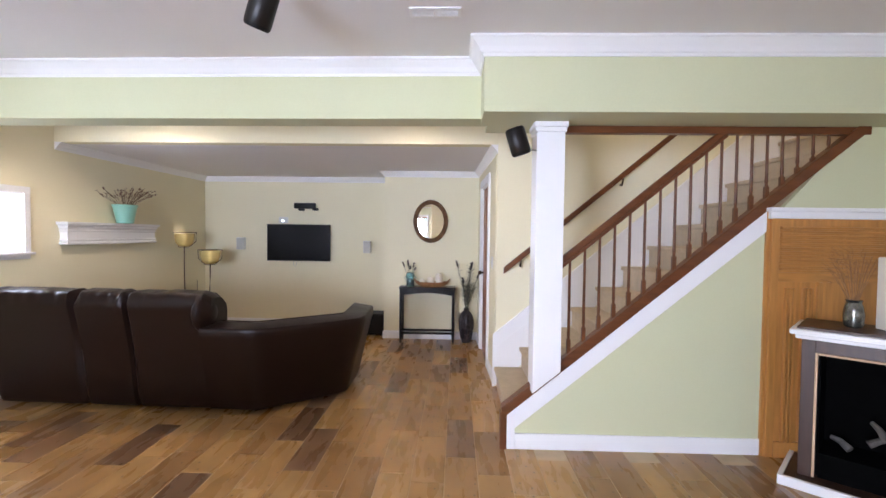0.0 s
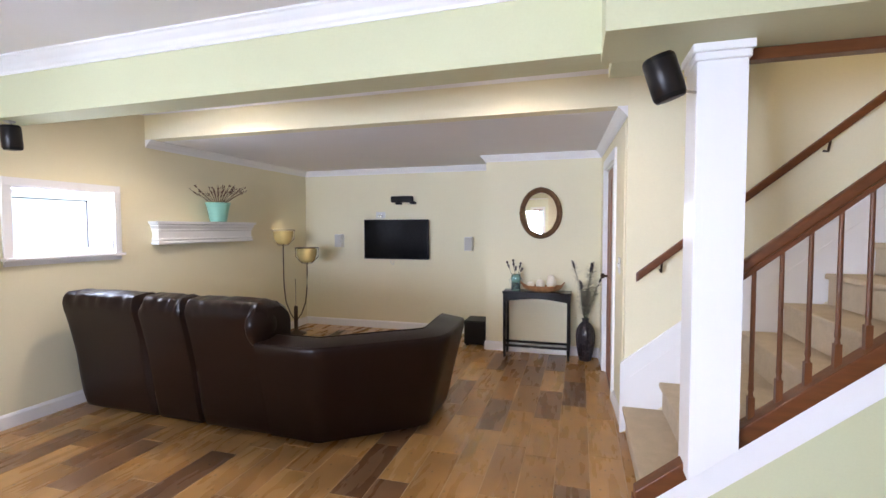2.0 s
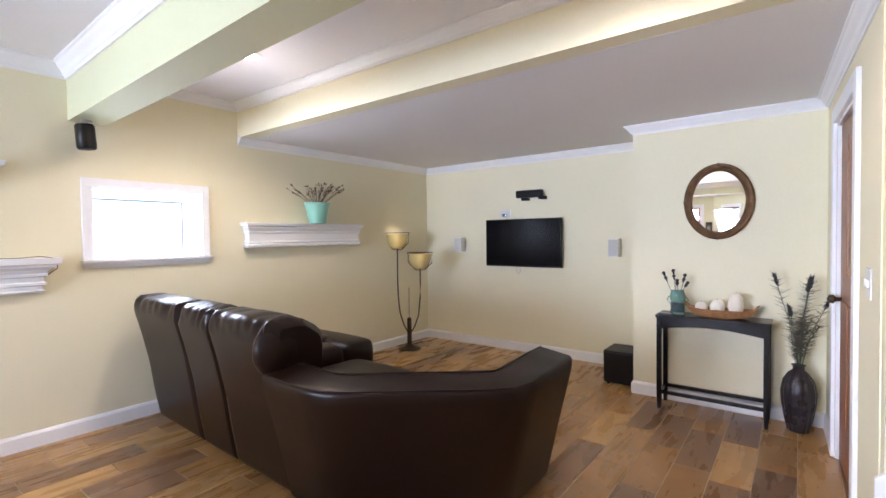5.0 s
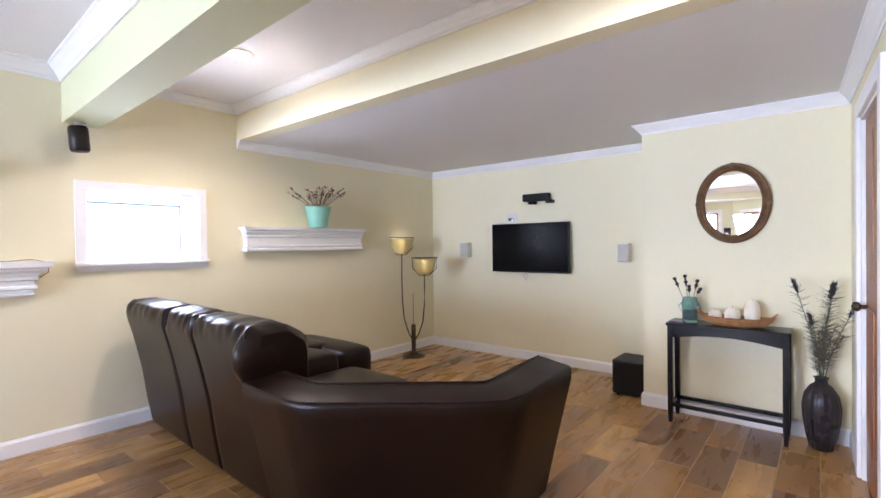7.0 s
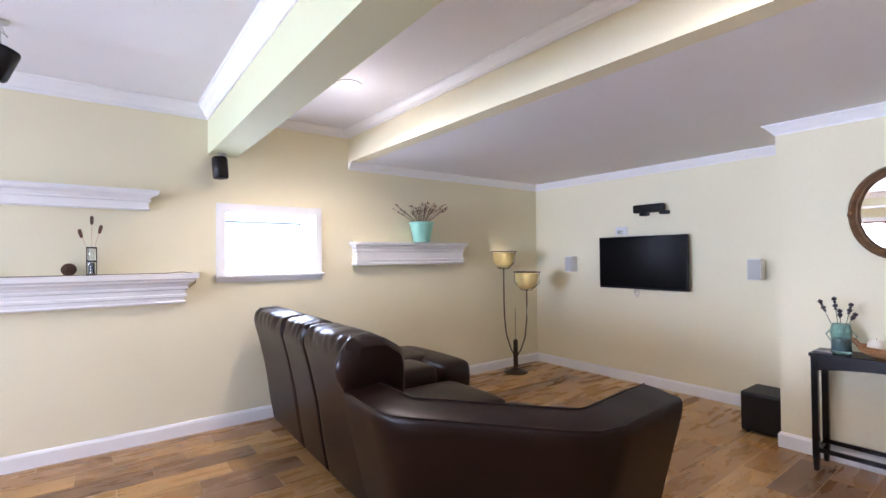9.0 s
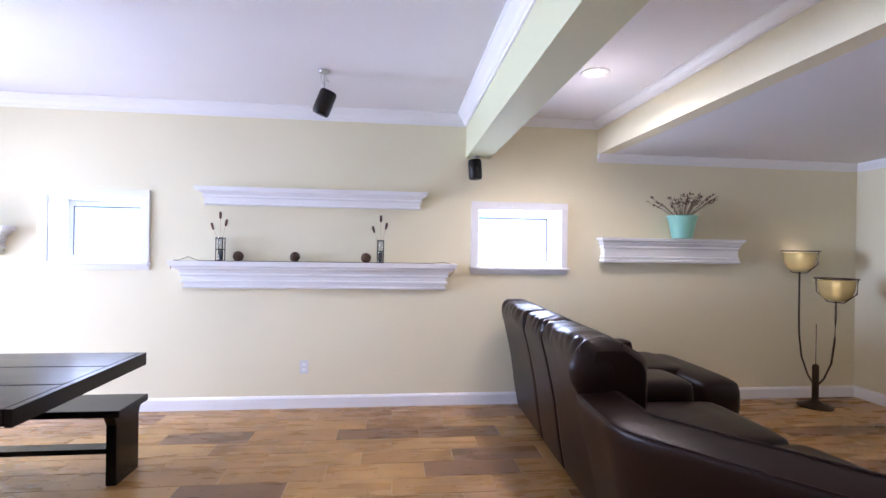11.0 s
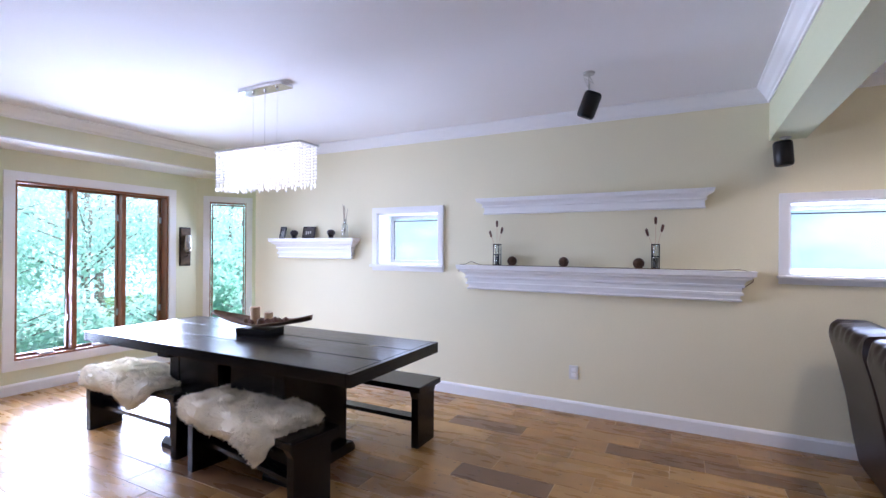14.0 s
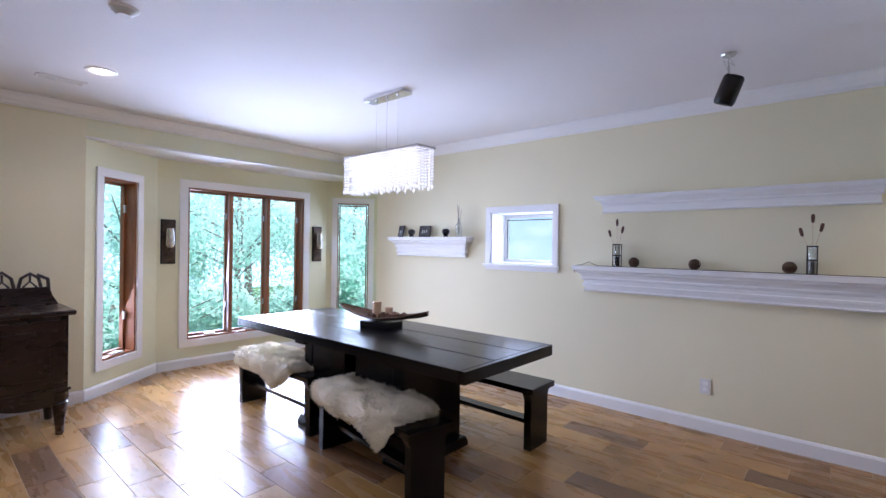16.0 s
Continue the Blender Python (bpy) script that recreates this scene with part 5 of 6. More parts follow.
def sheepskin(cx, y0, y1, seed, hang=0.075, leg=0.82):
    """A hide laid over the bench, with thousands of tufts."""
    rng = random.Random(seed)
    g = thing("sheepskin", "fluffy white sheepskin draped over a dark bench", "rug", (0, 0, 0), 0, "sheepskins on the benches")
    bm = bmesh.new()
    nu, nv = 22, 34

    def place(u, v, lift):
        t = v / nv
        a = u / nu * 2 - 1
        ends = (1 - abs(2 * t - 1) ** 6) ** 0.5 if abs(2 * t - 1) < 1 else 0.0
        if a > 0:
            w = (0.165 + hang + 0.085 * math.exp(-((t - leg) / 0.10) ** 2)) * (0.35 + 0.65 * ends)
        else:
            w = 0.185 * (0.45 + 0.55 * ends)
        s = a * w
        edge = 0.150
        if abs(s) <= edge:
            x, z, n = s, 0.437, Vector((0, 0, 1))
        else:
            over = abs(s) - edge
            turn = min(over / 0.05, 1.0) * math.pi / 2
            x = math.copysign(edge + 0.028 * math.sin(turn), s)
            z = 0.437 - 0.02 * (1 - math.cos(turn)) - max(0.0, over - 0.03) * 0.98
            n = Vector((math.copysign(math.sin(turn), s), 0, math.cos(turn) + 0.15)).normalized()
        y = y0 + (y1 - y0) * t + 0.012 * math.sin(u * 0.9 + seed)
        rim = min(1.0, 5 * min(1 - abs(a), 1 - abs(2 * t - 1)) + 0.25)
        thick = lift * rim
        if lift > 0.01:
            thick += 0.006 * noise.noise(Vector((x * 14, y * 11, seed))) * rim
        return Vector((cx + x, y, z)) + n * thick, n
    for lift in (0.004, 0.050):
        layer = [[bm.verts.new(place(u, v, lift)[0]) for u in range(nu + 1)] for v in range(nv + 1)]
        for v in range(nv):
            for u in range(nu):
                bm.faces.new((layer[v][u], layer[v][u + 1], layer[v + 1][u + 1], layer[v + 1][u]))
    part("hide", bm, FUR, g, "soft white fleece", smooth=True)
    verts, faces = [], []
    for _ in range(26000):
        u, v = rng.uniform(0, nu), rng.uniform(0, nv)
        if rng.random() < 0.16:
            if rng.random() < 0.5:
                u = rng.choice((0.1, nu - 0.1))
            else:
                v = rng.choice((0.1, nv - 0.1))
        p, n = place(u, v, 0.046)
        q = Vector((p.x * 9, p.y * 9, seed))
        swirl = Vector((noise.noise(q), noise.noise(q + Vector((7, 3, 1))), -0.15)) * 1.4
        d = (n * rng.uniform(0.15, 0.5) + swirl + Vector([rng.uniform(-0.3, 0.3) for _ in range(3)])).normalized()
        ln = rng.uniform(0.016, 0.038)
        side = d.cross(n)
        side = side.normalized() * 0.0024 if side.length > 0.01 else Vector((0.0024, 0, 0))
        k = len(verts)
        verts += [p - side, p + side, p + d * ln * 0.6 + side * 0.8 + n * 0.003, p + d * ln]
        faces += [(k, k + 1, k + 2), (k, k + 2, k + 3)]
    me = bpy.data.meshes.new("fleece")
    me.from_pydata(verts, [], faces)
    me.materials.append(FUR)
    ob = new("fleece", me)
    ob.parent = g
    tagged(ob, kind="stuff")
    return g


sheepskin(-0.80, -0.84, 0.10, 2, 0.06, 0.75)
skin = sheepskin(-0.678, 0.47, 1.375, 6, 0.075, 0.90)
pivot = Matrix.Translation((-0.678, 0.945, 0))
skin.matrix_world = pivot @ Matrix.Rotation(radians(-8), 4, "Z") @ pivot.inverted()

# centrepiece
g = thing("driftwood_bowl", "long shallow driftwood bowl on a dark block", "bowl", (-1.18, 0.42, 0.76), 11)
part("block", box(-0.10, 0.10, -0.13, 0.13, 0, 0.045, bevel=0.006), DARKW, g, "dark wooden block foot")
bm = bmesh.new()
rings = []
for s in range(21):
    t = s / 20 * 2 - 1
    w = 0.115 * (1 - abs(t) ** 2.4) + 0.012
    y = t * 0.42
    z = 0.05 + 0.065 * abs(t) ** 1.8
    ring = []
    for o, dz in ((-1, 0.03), (-0.6, 0.008), (0, 0), (0.6, 0.008), (1, 0.03), (0.92, 0.036), (0.5, 0.018), (0, 0.012), (-0.5, 0.018), (-0.92, 0.036)):
        ring.append(bm.verts.new((o * w + 0.01 * math.sin(3 * t), y, z + dz + 0.005 * noise.noise(Vector((o, t * 4, 1))))))
    rings.append(ring)
for a, b in zip(rings, rings[1:]):
    for i in range(10):
        bm.faces.new((a[i], a[(i + 1) % 10], b[(i + 1) % 10], b[i]))
bm.faces.new(rings[0])
bm.faces.new(rings[-1])
part("bowl", bm, TWIG, g, "weathered brown driftwood", smooth=True)
for x, y, r, h in ((0.02, -0.03, 0.034, 0.125), (-0.03, 0.05, 0.03, 0.085)):
    g = thing("pillar_candle", "tan pillar candle standing in the driftwood bowl", "candle", (-1.18 + x, 0.42 + y, 0.825), 0, "candles in the driftwood bowl")
    part("wax", lathe([(r, 0), (r, h - 0.004), (r - 0.005, h), (0, h - 0.005)], 20), WAXT, g, smooth=True)
rng = random.Random(3)
for k in range(16):
    y = rng.uniform(-0.2, 0.22)
    x = rng.uniform(-0.05, 0.06)
    r = rng.uniform(0.018, 0.03)
    g = thing("pine_cone", "small brown pine cone in the driftwood bowl", "ornament", (-1.18 + x - 0.19 * y, 0.42 + y, 0.832 + r * 0.4 + 0.06 * (y / 0.42) ** 2), rng.uniform(0, 90), "pine cones in the driftwood bowl")
    part("cone", lathe([(0.0, -r), (r * 0.7, -r * 0.6), (r, 0), (r * 0.75, r * 0.7), (0, r * 1.2)], 10, ribs=5, rib=0.18), BUD if k % 3 else TWIG, g)

# ---- chandelier ----
cx, cy0, cy1, zt = -1.17, 0.04, 0.88, 2.078
g = thing("chandelier", "rectangular crystal strand chandelier with chrome plate", "chandelier", (cx, (cy0 + cy1) / 2, 0))
hl = (cy1 - cy0) / 2
part("ceiling_plate", box(-0.055, 0.055, -0.215, 0.215, ZC - 0.03, ZC, bevel=0.004), CHROME, g)
for k in (-0.12, 0, 0.12):
    part("plate_knob", lathe([(0.008, -0.012), (0.01, 0)], 10, center=(0, k, ZC - 0.03)), CHROME, g)
part("cord", tube([(0, 0, zt), (0.004, 0.004, zt + 0.2), (0, 0, ZC - 0.03)], 0.0025, 6), CHROME, g)
for sy in (-0.12, 0.12):
    part("hanging_wire", tube([(0, sy, zt + 0.005), (0, sy, ZC - 0.03)], 0.0009, 5), STEEL, g)
bm = bmesh.new()
for x in (-0.06, -0.02, 0.02, 0.06):
    box(x - 0.006, x + 0.006, -hl, hl, zt - 0.003, zt + 0.003, bm)
for k in range(13):
    y = -hl + 0.02 + k * (2 * hl - 0.04) / 12
    box(-0.088, 0.088, y - 0.007, y + 0.007, zt - 0.006, zt - 0.003, bm)
part("top_frame", bm, CHROME, g, "polished chrome top grid")
rim = box(-0.09, 0.09, -hl - 0.003, -hl + 0.001, zt - 0.007, zt + 0.006)
box(-0.09, 0.09, hl - 0.001, hl + 0.003, zt - 0.007, zt + 0.006, rim)
box(-0.092, -0.088, -hl, hl, zt - 0.007, zt + 0.006, rim)
box(0.088, 0.092, -hl, hl, zt - 0.007, zt + 0.006, rim)
part("frame_rim", rim, STEEL, g, "darker steel rim")
rng = random.Random(8)
cry = bmesh.new()
verts, faces = [], []


def bead(x, y, z, r, h):
    k = len(verts)
    verts.extend([(x, y, z + h / 2), (x + r, y, z), (x, y + r, z), (x - r, y, z), (x, y - r, z), (x, y, z - h / 2)])
    for a, b in ((1, 2), (2, 3), (3, 4), (4, 1)):
        faces.append((k, k + a, k + b))
        faces.append((k + 5, k + b, k + a))


for row, x in enumerate((-0.082, -0.041, 0.0, 0.041, 0.082)):
    n = 56 if row in (0, 4) else 14
    for s in range(n):
        y = -hl + 0.012 + (2 * hl - 0.024) * s / (n - 1)
        ln = 0.250 + 0.012 * math.sin(s * 1.1) + rng.uniform(-0.006, 0.006)
        z = zt - 0.014
        while z > zt - ln:
            bead(x, y, z, 0.0065, 0.020)
            z -= 0.021
        if s % 2 == 0:
            bead(x, y, zt - ln - 0.022, 0.011, 0.044)
for s in range(5):
    for sy in (-1, 1):
        x = -0.066 + s * 0.033
        z = zt - 0.014
        while z > zt - 0.250:
            bead(x, sy * (hl - 0.006), z, 0.0065, 0.020)
            z -= 0.021
        bead(x, sy * (hl - 0.006), zt - 0.272, 0.011, 0.044)
me = bpy.data.meshes.new("crystal_fringe")
me.from_pydata(verts, [], faces)
me.materials.append(CRYSTAL)
ob = new("crystal_fringe", me)
ob.parent = g
tagged(ob, "glittering clear crystal strands", kind="stuff")
for k in range(4):
    y = -hl + 0.12 + k * 0.19
    part("bulb", lathe([(0.008, zt - 0.03), (0.02, zt - 0.06), (0.018, zt - 0.09), (0, zt - 0.10)], 10, center=(0, y, 0)), BULB, g, "lit chandelier bulb")
for k in (-0.2, 0.2):
    lamp("chandelier_light", "POINT", pose(cx, (cy0 + cy1) / 2 + k, zt - 0.05), 0.9, (1, 0.96, 0.9), 0.008)

# ---- bay sconces, sideboard ----
SCONCE = material("mottled_antique_plate", (0.075, 0.048, 0.030), 0.35, metal=0.5, spread=0.7, noise_scale=22, bump=0.3, bump_scale=50)
SMOKY = material("speckled_silver_glass", (0.62, 0.62, 0.60), 0.12, metal=0.6, spread=0.5, noise_scale=30, trans=0.3)
for x in (-0.605, -2.445):
    g = thing("wall_sconce", "dark wooden wall sconce with glass chimney in the bay", "sconce", (x, YBAY, 1.385), 0, "sconces in the bay")
    part("back_plate", box(-0.06, 0.06, 0, 0.022, -0.225, 0.225, bevel=0.004), SCONCE, g)
    part("plate_border", box(-0.072, 0.072, 0.0, 0.012, -0.237, 0.237, bevel=0.003), BLACKW, g)
    part("holder", lathe([(0.0, -0.09), (0.03, -0.085), (0.035, -0.07), (0.02, -0.065)], 14, center=(0, 0.07, 0)), BRONZE, g)
    part("glass_chimney", lathe([(0.025, -0.065), (0.044, -0.03), (0.042, 0.05), (0.036, 0.14), (0.034, 0.14), (0.040, 0.04), (0.0, -0.06)], 16, center=(0, 0.07, 0)), SMOKY, g, smooth=True)
    part("arm", tube([(0, 0.02, -0.12), (0, 0.05, -0.12), (0, 0.07, -0.09)], 0.006, 6), BRONZE, g)
    part("candle", lathe([(0.014, -0.065), (0.014, 0.02), (0, 0.021)], 10, center=(0, 0.07, 0)), WAX, g)

MAHOG = material("dark_mahogany", (0.020, 0.007, 0.005), 0.28, spread=0.35, noise_scale=5, stretch=(1, 1, 3), bump=0.08, bump_scale=25, coat=0.4)
g = thing("sideboard", "antique dark mahogany sideboard with carved crest", "sideboard", (1.22, -1.33, 0))
part("carcass", box(-0.77, 0.77, -0.24, 0.25, 0.32, 0.85, bevel=0.006), MAHOG, g)
part("top_board", box(-0.81, 0.81, -0.26, 0.285, 0.85, 0.885, bevel=0.012), MAHOG, g)
ap = [(-0.77, 0.32), (0.77, 0.32), (0.77, 0.25)] + [(0.77 - 1.54 * k / 24, 0.25 - 0.04 * abs(math.sin(math.pi * k / 6)) ** 0.7) for k in range(1, 24)] + [(-0.77, 0.25)]
part("apron", prism(ap, 0.225, 0.25, "y"), MAHOG, g)
part("apron_bead", box(-0.785, 0.785, 0.25, 0.262, 0.315, 0.335, bevel=0.004), MAHOG, g)
for x in (-0.385, 0.385):
    part("door", box(x - 0.36, x + 0.36, 0.25, 0.268, 0.35, 0.82, bevel=0.005), MAHOG, g, "dark mahogany door")
    part("door_panel", box(x - 0.28, x + 0.28, 0.268, 0.276, 0.42, 0.75, bevel=0.006), MAHOG, g)
for x in (-0.73, 0.73):
    for y in (-0.2, 0.215):
        part("leg", lathe([(0.022, 0), (0.026, 0.01), (0.032, 0.10), (0.045, 0.20), (0.052, 0.225), (0.042, 0.24), (0.052, 0.255), (0.05, 0.32)], 10, center=(x, y, 0)), MAHOG, g, smooth=True)
bb = [(-0.79, 0.885), (0.79, 0.885), (0.75, 0.96), (0.735, 1.02), (-0.735, 1.02), (-0.75, 0.96)]
part("back_board", prism(bb, -0.25, -0.225, "y", bevel=0.003), MAHOG, g)
crest = bmesh.new()
for k in range(9):
    x = -0.62 + k * 0.155
    tube([(x - 0.065, -0.238, 1.02), (x - 0.05, -0.238, 1.09), (x, -0.238, 1.125 + 0.012 * (k % 2)), (x + 0.05, -0.238, 1.09), (x + 0.065, -0.238, 1.02)], 0.0115, 8, crest)
    tube([(x - 0.04, -0.238, 1.02), (x, -0.238, 1.065), (x + 0.04, -0.238, 1.02)], 0.008, 6, crest)
    tube([(x, -0.238, 1.065), (x, -0.238, 1.12)], 0.008, 6, crest)
tube([(-0.73, -0.238, 1.0), (-0.725, -0.238, 1.08), (-0.66, -0.238, 1.115)], 0.013, 8, crest)
tube([(0.73, -0.238, 1.0), (0.725, -0.238, 1.08), (0.66, -0.238, 1.115)], 0.013, 8, crest)
part("carved_crest", crest, MAHOG, g, "pierced carved crest rail", smooth=True)

MERCURY = material("mottled_mercury_glass", (0.16, 0.16, 0.14), 0.22, metal=0.8, spread=0.8, noise_scale=26)
STRAW = material("dry_straw_twig", (0.34, 0.17, 0.07), 0.8, spread=0.3, noise_scale=30)
# jar of twigs and a white candle on the mantel top
m = fp.matrix_world.copy()
p = m @ Vector((0.26, 0.24, 0.908))
g = thing("mercury_jar", "mottled silver glass jar with dry twigs", "jar", tuple(p))
part("jar", lathe([(0.034, 0), (0.045, 0.01), (0.05, 0.07), (0.042, 0.12), (0.034, 0.14), (0.04, 0.155), (0.034, 0.155), (0.0, 0.03)], 18), MERCURY, g, smooth=True)
bm = bmesh.new()
stems(random.Random(12), 26, 0.32, 0.15, bm, 0.0018)
rng = random.Random(5)
for _ in range(60):
    a = Vector((rng.uniform(-0.10, 0.06), rng.uniform(-0.05, 0.05), rng.uniform(0.12, 0.30)))
    d = Vector((rng.uniform(-1, 0.5), rng.uniform(-0.6, 0.6), rng.uniform(0.1, 1))).normalized()
    tube([a, a + d * 0.03, a + d * 0.05 + Vector((-0.012, 0, -0.006))], 0.0016, 4, bm, 0.0008)
part("twig_spray", bm, STRAW, g, "thin brown twigs", loc=(0, 0, 0.12))
p = m @ Vector((0.42, 0.28, 0.908))
g = thing("tall_candle", "tall white candle block on the mantel", "candle", tuple(p))
part("wax", box(-0.05, 0.05, -0.05, 0.05, 0, 0.40, bevel=0.006), WAX, g)

# outlet on the window wall
g = thing("outlet", "white double wall outlet near the baseboard", "socket", (XW, 2.31, 0.345))
part("plate", box(0, 0.006, -0.037, 0.037, -0.058, 0.058, bevel=0.002), WHITEP, g)
for z in (-0.022, 0.022):
    part("socket_face", box(0.006, 0.009, -0.017, 0.017, z - 0.014, z + 0.014, bevel=0.001), TRIM, g)


# ---- speakers on brackets ----
def satellite(at, turn, stalk, label):
    """A small round-backed black speaker; stalk: points of its wire bracket, in the room."""
    g = thing("satellite_speaker", label, "loudspeaker", at, 0, "black satellite speakers")
    bm = lathe([(0.0, -0.085), (0.05, -0.083), (0.058, -0.072), (0.058, 0.072), (0.05, 0.083), (0.0, 0.085)], 32, sy=0.95)
    bmesh.ops.transform(bm, matrix=turn, verts=bm.verts)
    part("cabinet", bm, BLACK, g, smooth=True)
    bm = lathe([(0.0575, -0.066), (0.0595, -0.063), (0.0595, 0.063), (0.0575, 0.066)], 32, sy=0.95)
    bmesh.ops.transform(bm, matrix=turn, verts=bm.verts)
    part("grille", bm, BLACKW, g, "black cloth grille", True)
    o = Vector(at)
    part("bracket", tube([Vector(p) - o for p in stalk], 0.006, 8), STEEL, g, "metal swivel bracket")
    return g


g = satellite((-1.94, 2.57, 2.32), pose(0, 0, 0, -22, 6, 0), [(-1.92, 2.57, ZC), (-1.92, 2.57, 2.45), (-1.94, 2.57, 2.39)], "black cylinder speaker hanging from the ceiling")
part("ceiling_foot", lathe([(0.035, -0.012), (0.04, 0)], 16, center=(0.02, 0, ZC - 2.32)), STEEL, g)
part("loose_wire", tube([(0.02, 0, 0.19), (-0.05, 0.02, 0.15), (0.03, 0.03, 0.13), (0.07, -0.02, 0.155), (0.0, 0.0, 0.10), (0.02, 0.01, 0.07)], 0.0022, 5), STEEL, g, "loose coiled speaker wire")
g = satellite((0.155, 2.59, 2.37), pose(0, 0, 0, 14, 24, 0), [(0.155, 2.59, ZC), (0.155, 2.59, 2.42)], "black cylinder speaker hanging from the ceiling")
g = satellite((XW + 0.14, 3.72, 2.035), pose(0, 0, 0, 4, 0, 0), [(XW + 0.09, 3.74, ZB), (XW + 0.11, 3.74, 2.13), (XW + 0.14, 3.73, 2.10)], "black speaker fixed under the end of the beam")
part("ceiling_foot", lathe([(0.03, -0.01), (0.035, 0)], 16, center=(-0.05, 0.02, ZB - 2.035)), STEEL, g)
satellite((1.375, 3.40, 1.97), pose(0, 0, 0, 4, -18, 0), [(1.505, 3.50, 1.935), (1.46, 3.47, 1.935), (1.41, 3.42, 1.945)], "black speaker bracketed to the white column")

# ---- ceiling fittings ----
SPOTS = ((0.36, -0.70), (-1.68, 4.33), (0.62, 4.36), (3.0, 0.3), (1.6, 1.4))
for x, y in SPOTS[:3]:
    g = thing("recessed_light", "round white recessed ceiling light, lit", "ceiling light", (x, y, ZC), 0, "recessed ceiling lights")
    part("trim_ring", lathe([(0.062, 0.0), (0.064, -0.006), (0.088, -0.008), (0.094, 0.0)], 28), TRIM, g, smooth=True)
    part("lens", lathe([(0.0, -0.003), (0.062, -0.003), (0.062, 0.0)], 24), BULB, g, "glowing lamp lens")
for x, y in SPOTS[:3]:
    d = lamp("downlight", "SPOT", pose(x, y, ZC - 0.015), (28 if x < 0 else 14) if y > 4 else 11, WARM, 0.05)
    d.data.spot_size, d.data.spot_blend = radians(150), 0.6
    lamp("downlight_spill", "POINT", pose(x, y, ZC - (0.35 if y > 4 else 0.06)), (1.3 if x < 0 else 0.7) if y > 4 else 0.35, (1.0, 0.94, 0.86), 0.045)


def vent(x, y, w, d):
    g = thing("ceiling_vent", "white louvred ceiling air vent", "vent", (x, y, ZC))
    bm = box(-w / 2, w / 2, -d / 2, -d / 2 + 0.015, -0.008, 0)
    box(-w / 2, w / 2, d / 2 - 0.015, d / 2, -0.008, 0, bm)
    box(-w / 2, -w / 2 + 0.015, -d / 2 + 0.015, d / 2 - 0.015, -0.008, 0, bm)
    box(w / 2 - 0.015, w / 2, -d / 2 + 0.015, d / 2 - 0.015, -0.008, 0, bm)
    box(-0.006, 0.006, -d / 2 + 0.015, d / 2 - 0.015, -0.0075, 0, bm)
    part("frame", bm, TRIM, g)
    part("backing", box(-w / 2 + 0.015, w / 2 - 0.015, -d / 2 + 0.015, d / 2 - 0.015, -0.0015, -0.0005), BLACKW, g)
    k = -d / 2 + 0.024
    while k < d / 2 - 0.02:
        part("slat", box(-w / 2 + 0.015, w / 2 - 0.015, k - 0.003, k + 0.003, -0.007, -0.002), TRIM, g)
        k += 0.016
    return g


vent(0.89, 2.94, 0.26, 0.095)
vent(0.50, -1.12, 0.28, 0.10)
g = thing("smoke_detector", "round white ceiling smoke detector", "smoke detector", (0.51, 0.40, ZC))
part("housing", lathe([(0.0, -0.035), (0.03, -0.034), (0.045, -0.02), (0.055, -0.012), (0.058, 0.0)], 24), WHITEP, g, smooth=True)
part("base_ring", lathe([(0.06, -0.008), (0.064, -0.006), (0.065, 0)], 24), TRIM, g)

# fill light added at the unseen right end; the wall has no window
lamp("room_end_window", "AREA", look((XR - 0.05, 0.6, 1.5), (0, 1.5, 1.4)), 2, DAY, 1.8, 1.5)

# added fill from the windowless back wall, brightens bulkhead and stair
lamp("room_back_window", "AREA", look((2.9, YM + 0.05, 1.5), (2.4, 3, 1.6)), 5.5, DAY, 1.4, 1.4)
# unseen fill added at the top of the stairwell to lift the steps
lamp("stairwell_light", "AREA", look((3.3, 4.2, 4.9), (3.2, 4.2, 0)), 9, WARM, 0.5)

# ---- outside ----
structure(part("ground", box(-70, 70, -90, 60, -0.6, -0.5), GRASS, None, "green lawn outside the windows"))


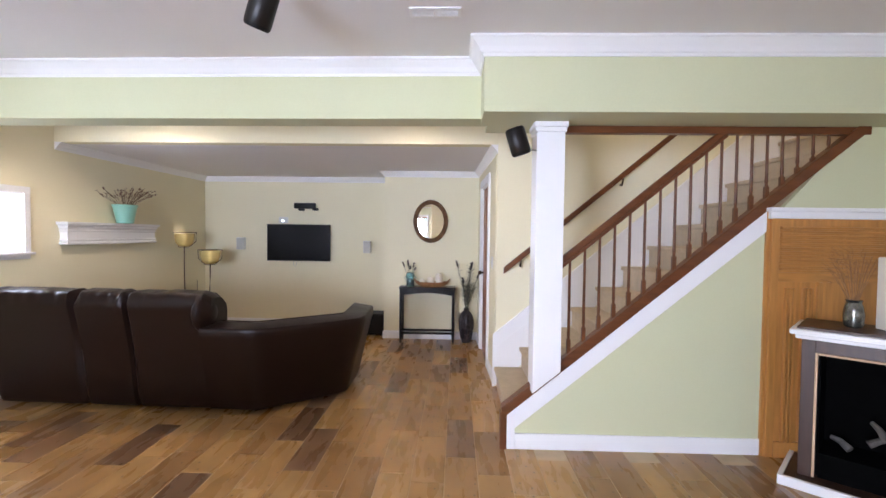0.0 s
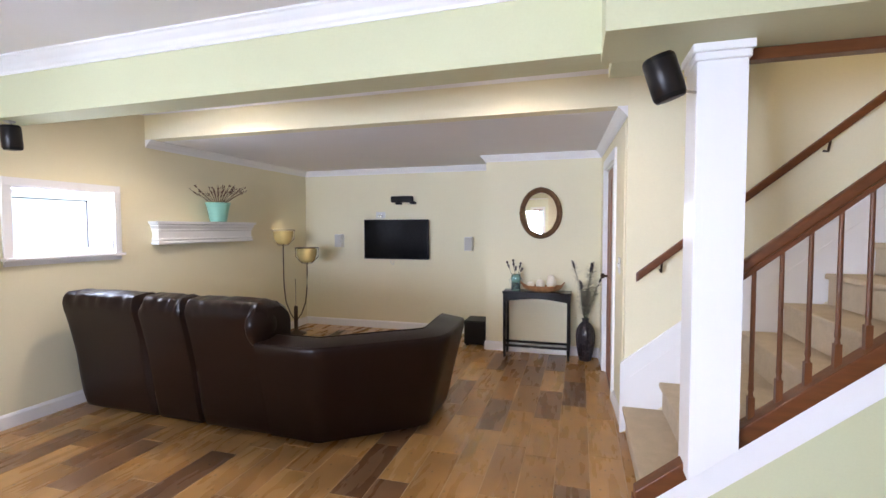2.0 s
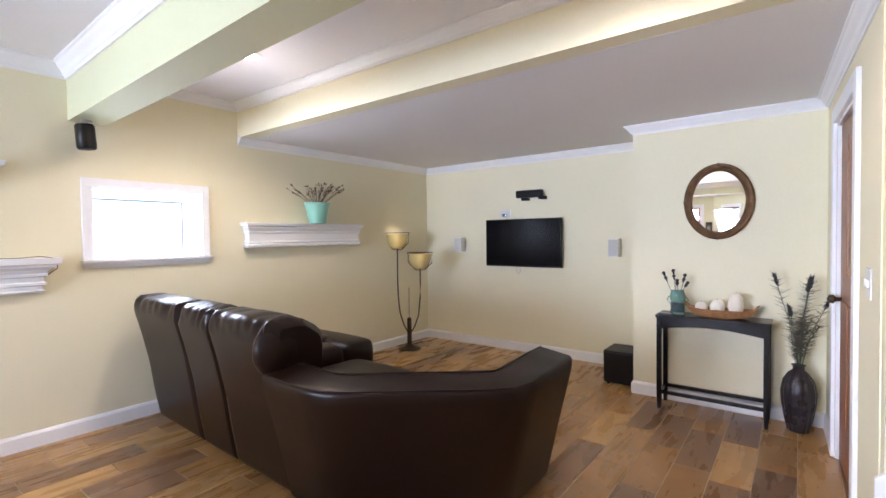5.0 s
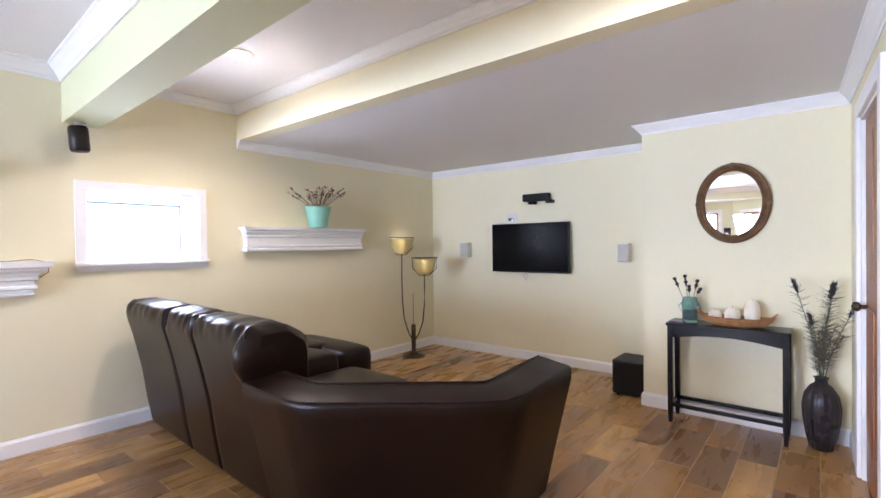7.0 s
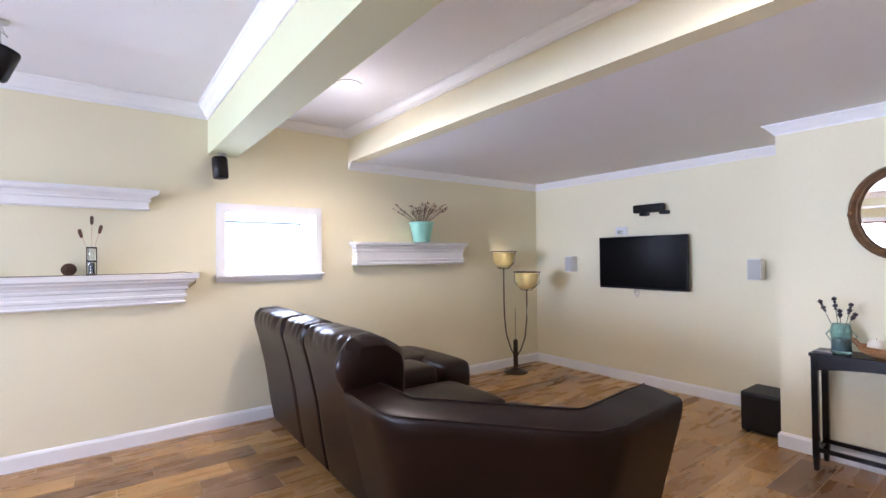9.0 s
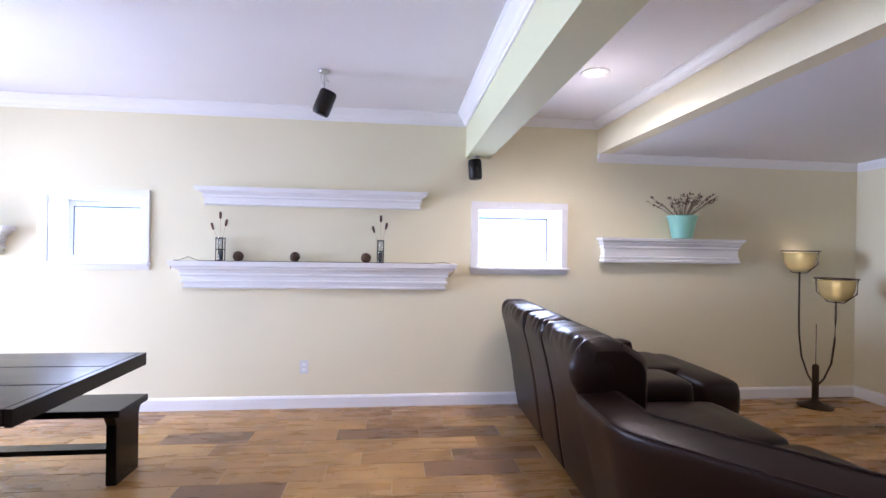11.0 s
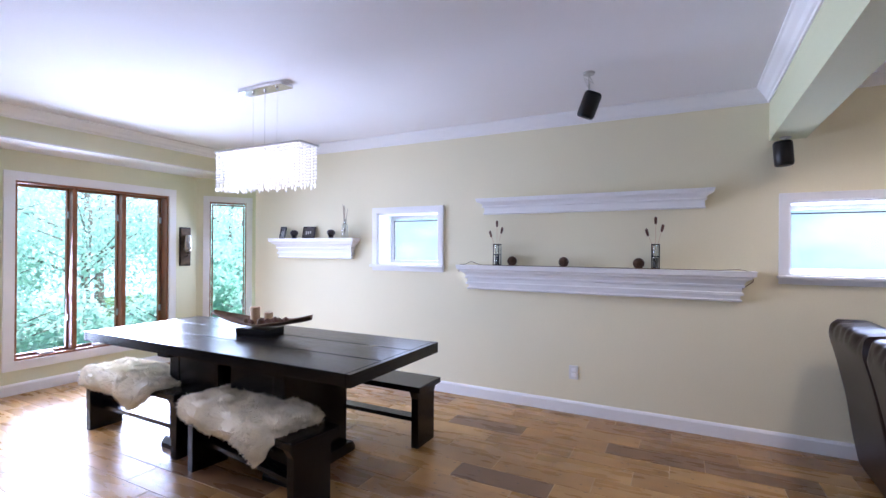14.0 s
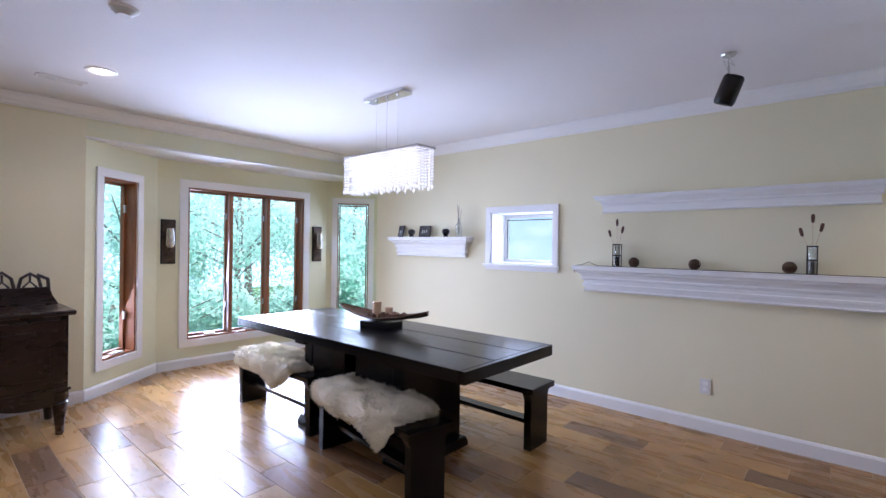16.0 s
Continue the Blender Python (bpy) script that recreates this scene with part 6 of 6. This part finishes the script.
def tree(x, y, h, r, n, seed, label="leafy green tree outside the bay window"):
    rng = random.Random(seed)
    g = thing("tree", label, "tree", (x, y, -0.5), 0, "trees outside")
    bm = tube([(0, 0, 0), (0.05, 0.03, h * 0.35), (-0.04, 0, h * 0.8)], 0.05 * r, 9, r1=0.03)
    for k in range(9):
        a = rng.uniform(0, 2 * math.pi)
        z = h * rng.uniform(0.2, 0.7)
        tube([(0, 0, z), (0.5 * r * math.cos(a), 0.5 * r * math.sin(a), z + 0.12 * h), (r * 0.85 * math.cos(a), r * 0.85 * math.sin(a), z + 0.2 * h)], 0.014 * r, 6, bm, 0.005)
    part("trunk", bm, BARK, g, "brown trunk with limbs")
    clumps = []
    for _ in range(26):
        a, e = rng.uniform(0, 2 * math.pi), rng.uniform(-0.9, 1.0)
        q = rng.uniform(0.35, 1.0)
        c = math.sqrt(max(0.0, 1 - e * e))
        clumps.append((Vector((r * q * c * math.cos(a), r * q * c * math.sin(a), h * 0.55 + h * 0.42 * q * e)), r * rng.uniform(0.22, 0.42)))
    verts, faces = [], []
    for _ in range(n):
        c, cr = rng.choice(clumps)
        v = Vector([rng.gauss(0, 0.5) for _ in range(3)]) * cr
        p = c + v
        d = Vector([rng.uniform(-1, 1) for _ in range(3)]).normalized()
        s = d.cross(Vector((0.3, 0.2, 1))).normalized()
        ln = rng.uniform(0.05, 0.10)
        k = len(verts)
        verts += [p, p + d * ln * 0.5 + s * ln * 0.32, p + d * ln, p + d * ln * 0.5 - s * ln * 0.32]
        faces.append((k, k + 1, k + 2, k + 3))
    me = bpy.data.meshes.new("crown")
    me.from_pydata(verts, [], faces)
    me.materials.append(HAZY_LEAF)
    ob = new("crown", me)
    ob.parent = g
    tagged(ob, "dense leaves, green paled for haze", kind="stuff")


for k, (x, y, h, r) in enumerate(((-1.2, -6.2, 2.9, 1.5), (-3.4, -6.6, 3.2, 1.6), (-5.6, -5.6, 3.0, 1.4), (0.9, -6.8, 3.4, 1.6), (-4.4, -8.8, 5.2, 2.2), (-1.6, -9.5, 4.6, 2.1), (-7.2, -7.6, 5.0, 2.2), (-4.1, -4.3, 2.1, 0.8), (-2.0, -11.5, 6.4, 2.6), (-6.0, -11.5, 6.6, 2.7))):
    tree(x, y, h, r, 8500, 50 + k)
for k, (x, y) in enumerate(((-3.3, -4.3), (-2.4, -4.6), (-1.5, -4.4), (-0.6, -4.5), (0.5, -4.6), (-4.6, -3.6), (-5.8, -4.0))):
    tree(x, y, 1.25, 0.75, 3600, 120 + k, "low leafy shrub outside the bay window")
# emissive sheets added beyond the windows, daylight glare and haze in their colour
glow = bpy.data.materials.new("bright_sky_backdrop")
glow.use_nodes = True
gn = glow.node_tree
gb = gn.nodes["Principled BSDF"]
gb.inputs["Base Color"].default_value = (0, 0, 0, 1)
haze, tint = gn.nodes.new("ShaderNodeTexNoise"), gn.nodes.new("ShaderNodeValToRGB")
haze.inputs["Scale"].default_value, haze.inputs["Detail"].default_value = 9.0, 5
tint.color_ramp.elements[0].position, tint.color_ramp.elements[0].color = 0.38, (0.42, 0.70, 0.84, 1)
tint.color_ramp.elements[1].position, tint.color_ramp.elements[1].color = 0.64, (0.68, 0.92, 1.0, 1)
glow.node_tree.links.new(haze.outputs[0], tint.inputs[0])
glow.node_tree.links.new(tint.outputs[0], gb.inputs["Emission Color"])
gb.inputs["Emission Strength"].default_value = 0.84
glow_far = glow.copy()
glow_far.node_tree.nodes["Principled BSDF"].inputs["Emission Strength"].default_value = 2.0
structure(part("backdrop", prism([(-30, -16), (14, -16), (14, -16.1), (-30, -16.1)], -1, 12, "z"), glow_far, None, "glowing sheet painted as hazy distance"))
structure(part("backdrop", prism([(-11, -10), (-11, 14), (-11.1, 14), (-11.1, -10)], -1, 9, "z"), glow, None, "glowing sheet painted as hazy distance"))

# ---- wood-look floor tiles, last ----
TW, TL, GAP = 0.192, 0.595, 0.0042
# where an end joint lies in each column of tiles; the other columns follow in thirds
JOINTS = {-5: 3.96, -3: 3.19, -2: 3.43, -1: 3.63, 0: 3.243, 1: 3.04, 2: 3.44, 3: 3.245, 4: 3.152, 5: 3.456}
# dark tiles: column, and a height on the plan within them
DARK = ((0, 3.5), (-1, 3.9), (5, 3.7), (5, 5.5), (4, 5.2), (4, 6.3), (-3, 3.0), (-6, 3.7), (-9, 3.6), (2, 5.1), (-12, 2.9), (-8, 2.2), (1, 6.6))
rng = random.Random(77)
offsets = {}


def in_plan(x, y):
    if x < XW - 0.1 or x > XR + 0.05 or y > YT + 0.1:
        return False
    if x > XB + 0.25 and y > YB + 0.1:
        return False
    if x > 1.40 + 0.1 and y > YST + 0.12:
        return False
    return y > YBAY - 0.25


def tile_mesh(mat):
    bm = box(GAP / 2, TW - GAP / 2, GAP / 2, TL - GAP / 2, -0.006, 0.0)
    bmesh.ops.bevel(bm, geom=[e for e in bm.edges if all(v.co.z > -0.001 for v in e.verts)], offset=0.0012, segments=1, affect="EDGES")
    me = bpy.data.meshes.new("floor_tile")
    bm.to_mesh(me)
    bm.free()
    me.materials.append(mat)
    return me


near_mesh, dark_mesh = tile_mesh(PLANK), tile_mesh(PLANK_DARK)
floor_ob = scene.objects["floor"]
tiles = []
for col_i in range(-16, 26):
    x = col_i * TW
    joint = JOINTS.get(col_i, 3.25 - 0.198 * (col_i % 3))
    for n in range(-12, 9):
        y = joint + n * TL
        if in_plan(x + TW / 2, y + TL / 2):
            dark = any(c == col_i and y < v < y + TL for c, v in DARK) or rng.random() < 0.06
            tiles.append((x, y, dark))
line = [Vector((0.55, 1.8)), Vector((0.55, 4.2)), Vector((-0.6, 2.6))]
tiles.sort(key=lambda t: min((Vector((t[0], t[1] + TL / 2)) - q).length for q in line))
template = [tuple(v.co) for v in near_mesh.vertices]
polys = [tuple(p.vertices) for p in near_mesh.polygons]
rest = {False: ([], []), True: ([], [])}
for k, (x, y, dark) in enumerate(tiles):
    dz = rng.uniform(-0.0006, 0.0006)
    if k < 300:
        ob = new("floor_tile", dark_mesh if dark else near_mesh)
        ob.parent = floor_ob
        ob.location = (x, y, dz)
        structure(ob)
    else:
        rest_v, rest_f = rest[dark]
        b = len(rest_v)
        rest_v += [(vx + x, vy + y, vz + dz) for vx, vy, vz in template]
        rest_f += [tuple(b + i for i in p) for p in polys]
for dark, (rest_v, rest_f) in rest.items():
    me = bpy.data.meshes.new("floor_tiles")
    me.from_pydata(rest_v, [], rest_f)
    me.materials.append(PLANKS_DARK if dark else PLANKS)
    ob = new("floor_tiles", me)
    ob.parent = floor_ob
    tagged(ob, kind="stuff")
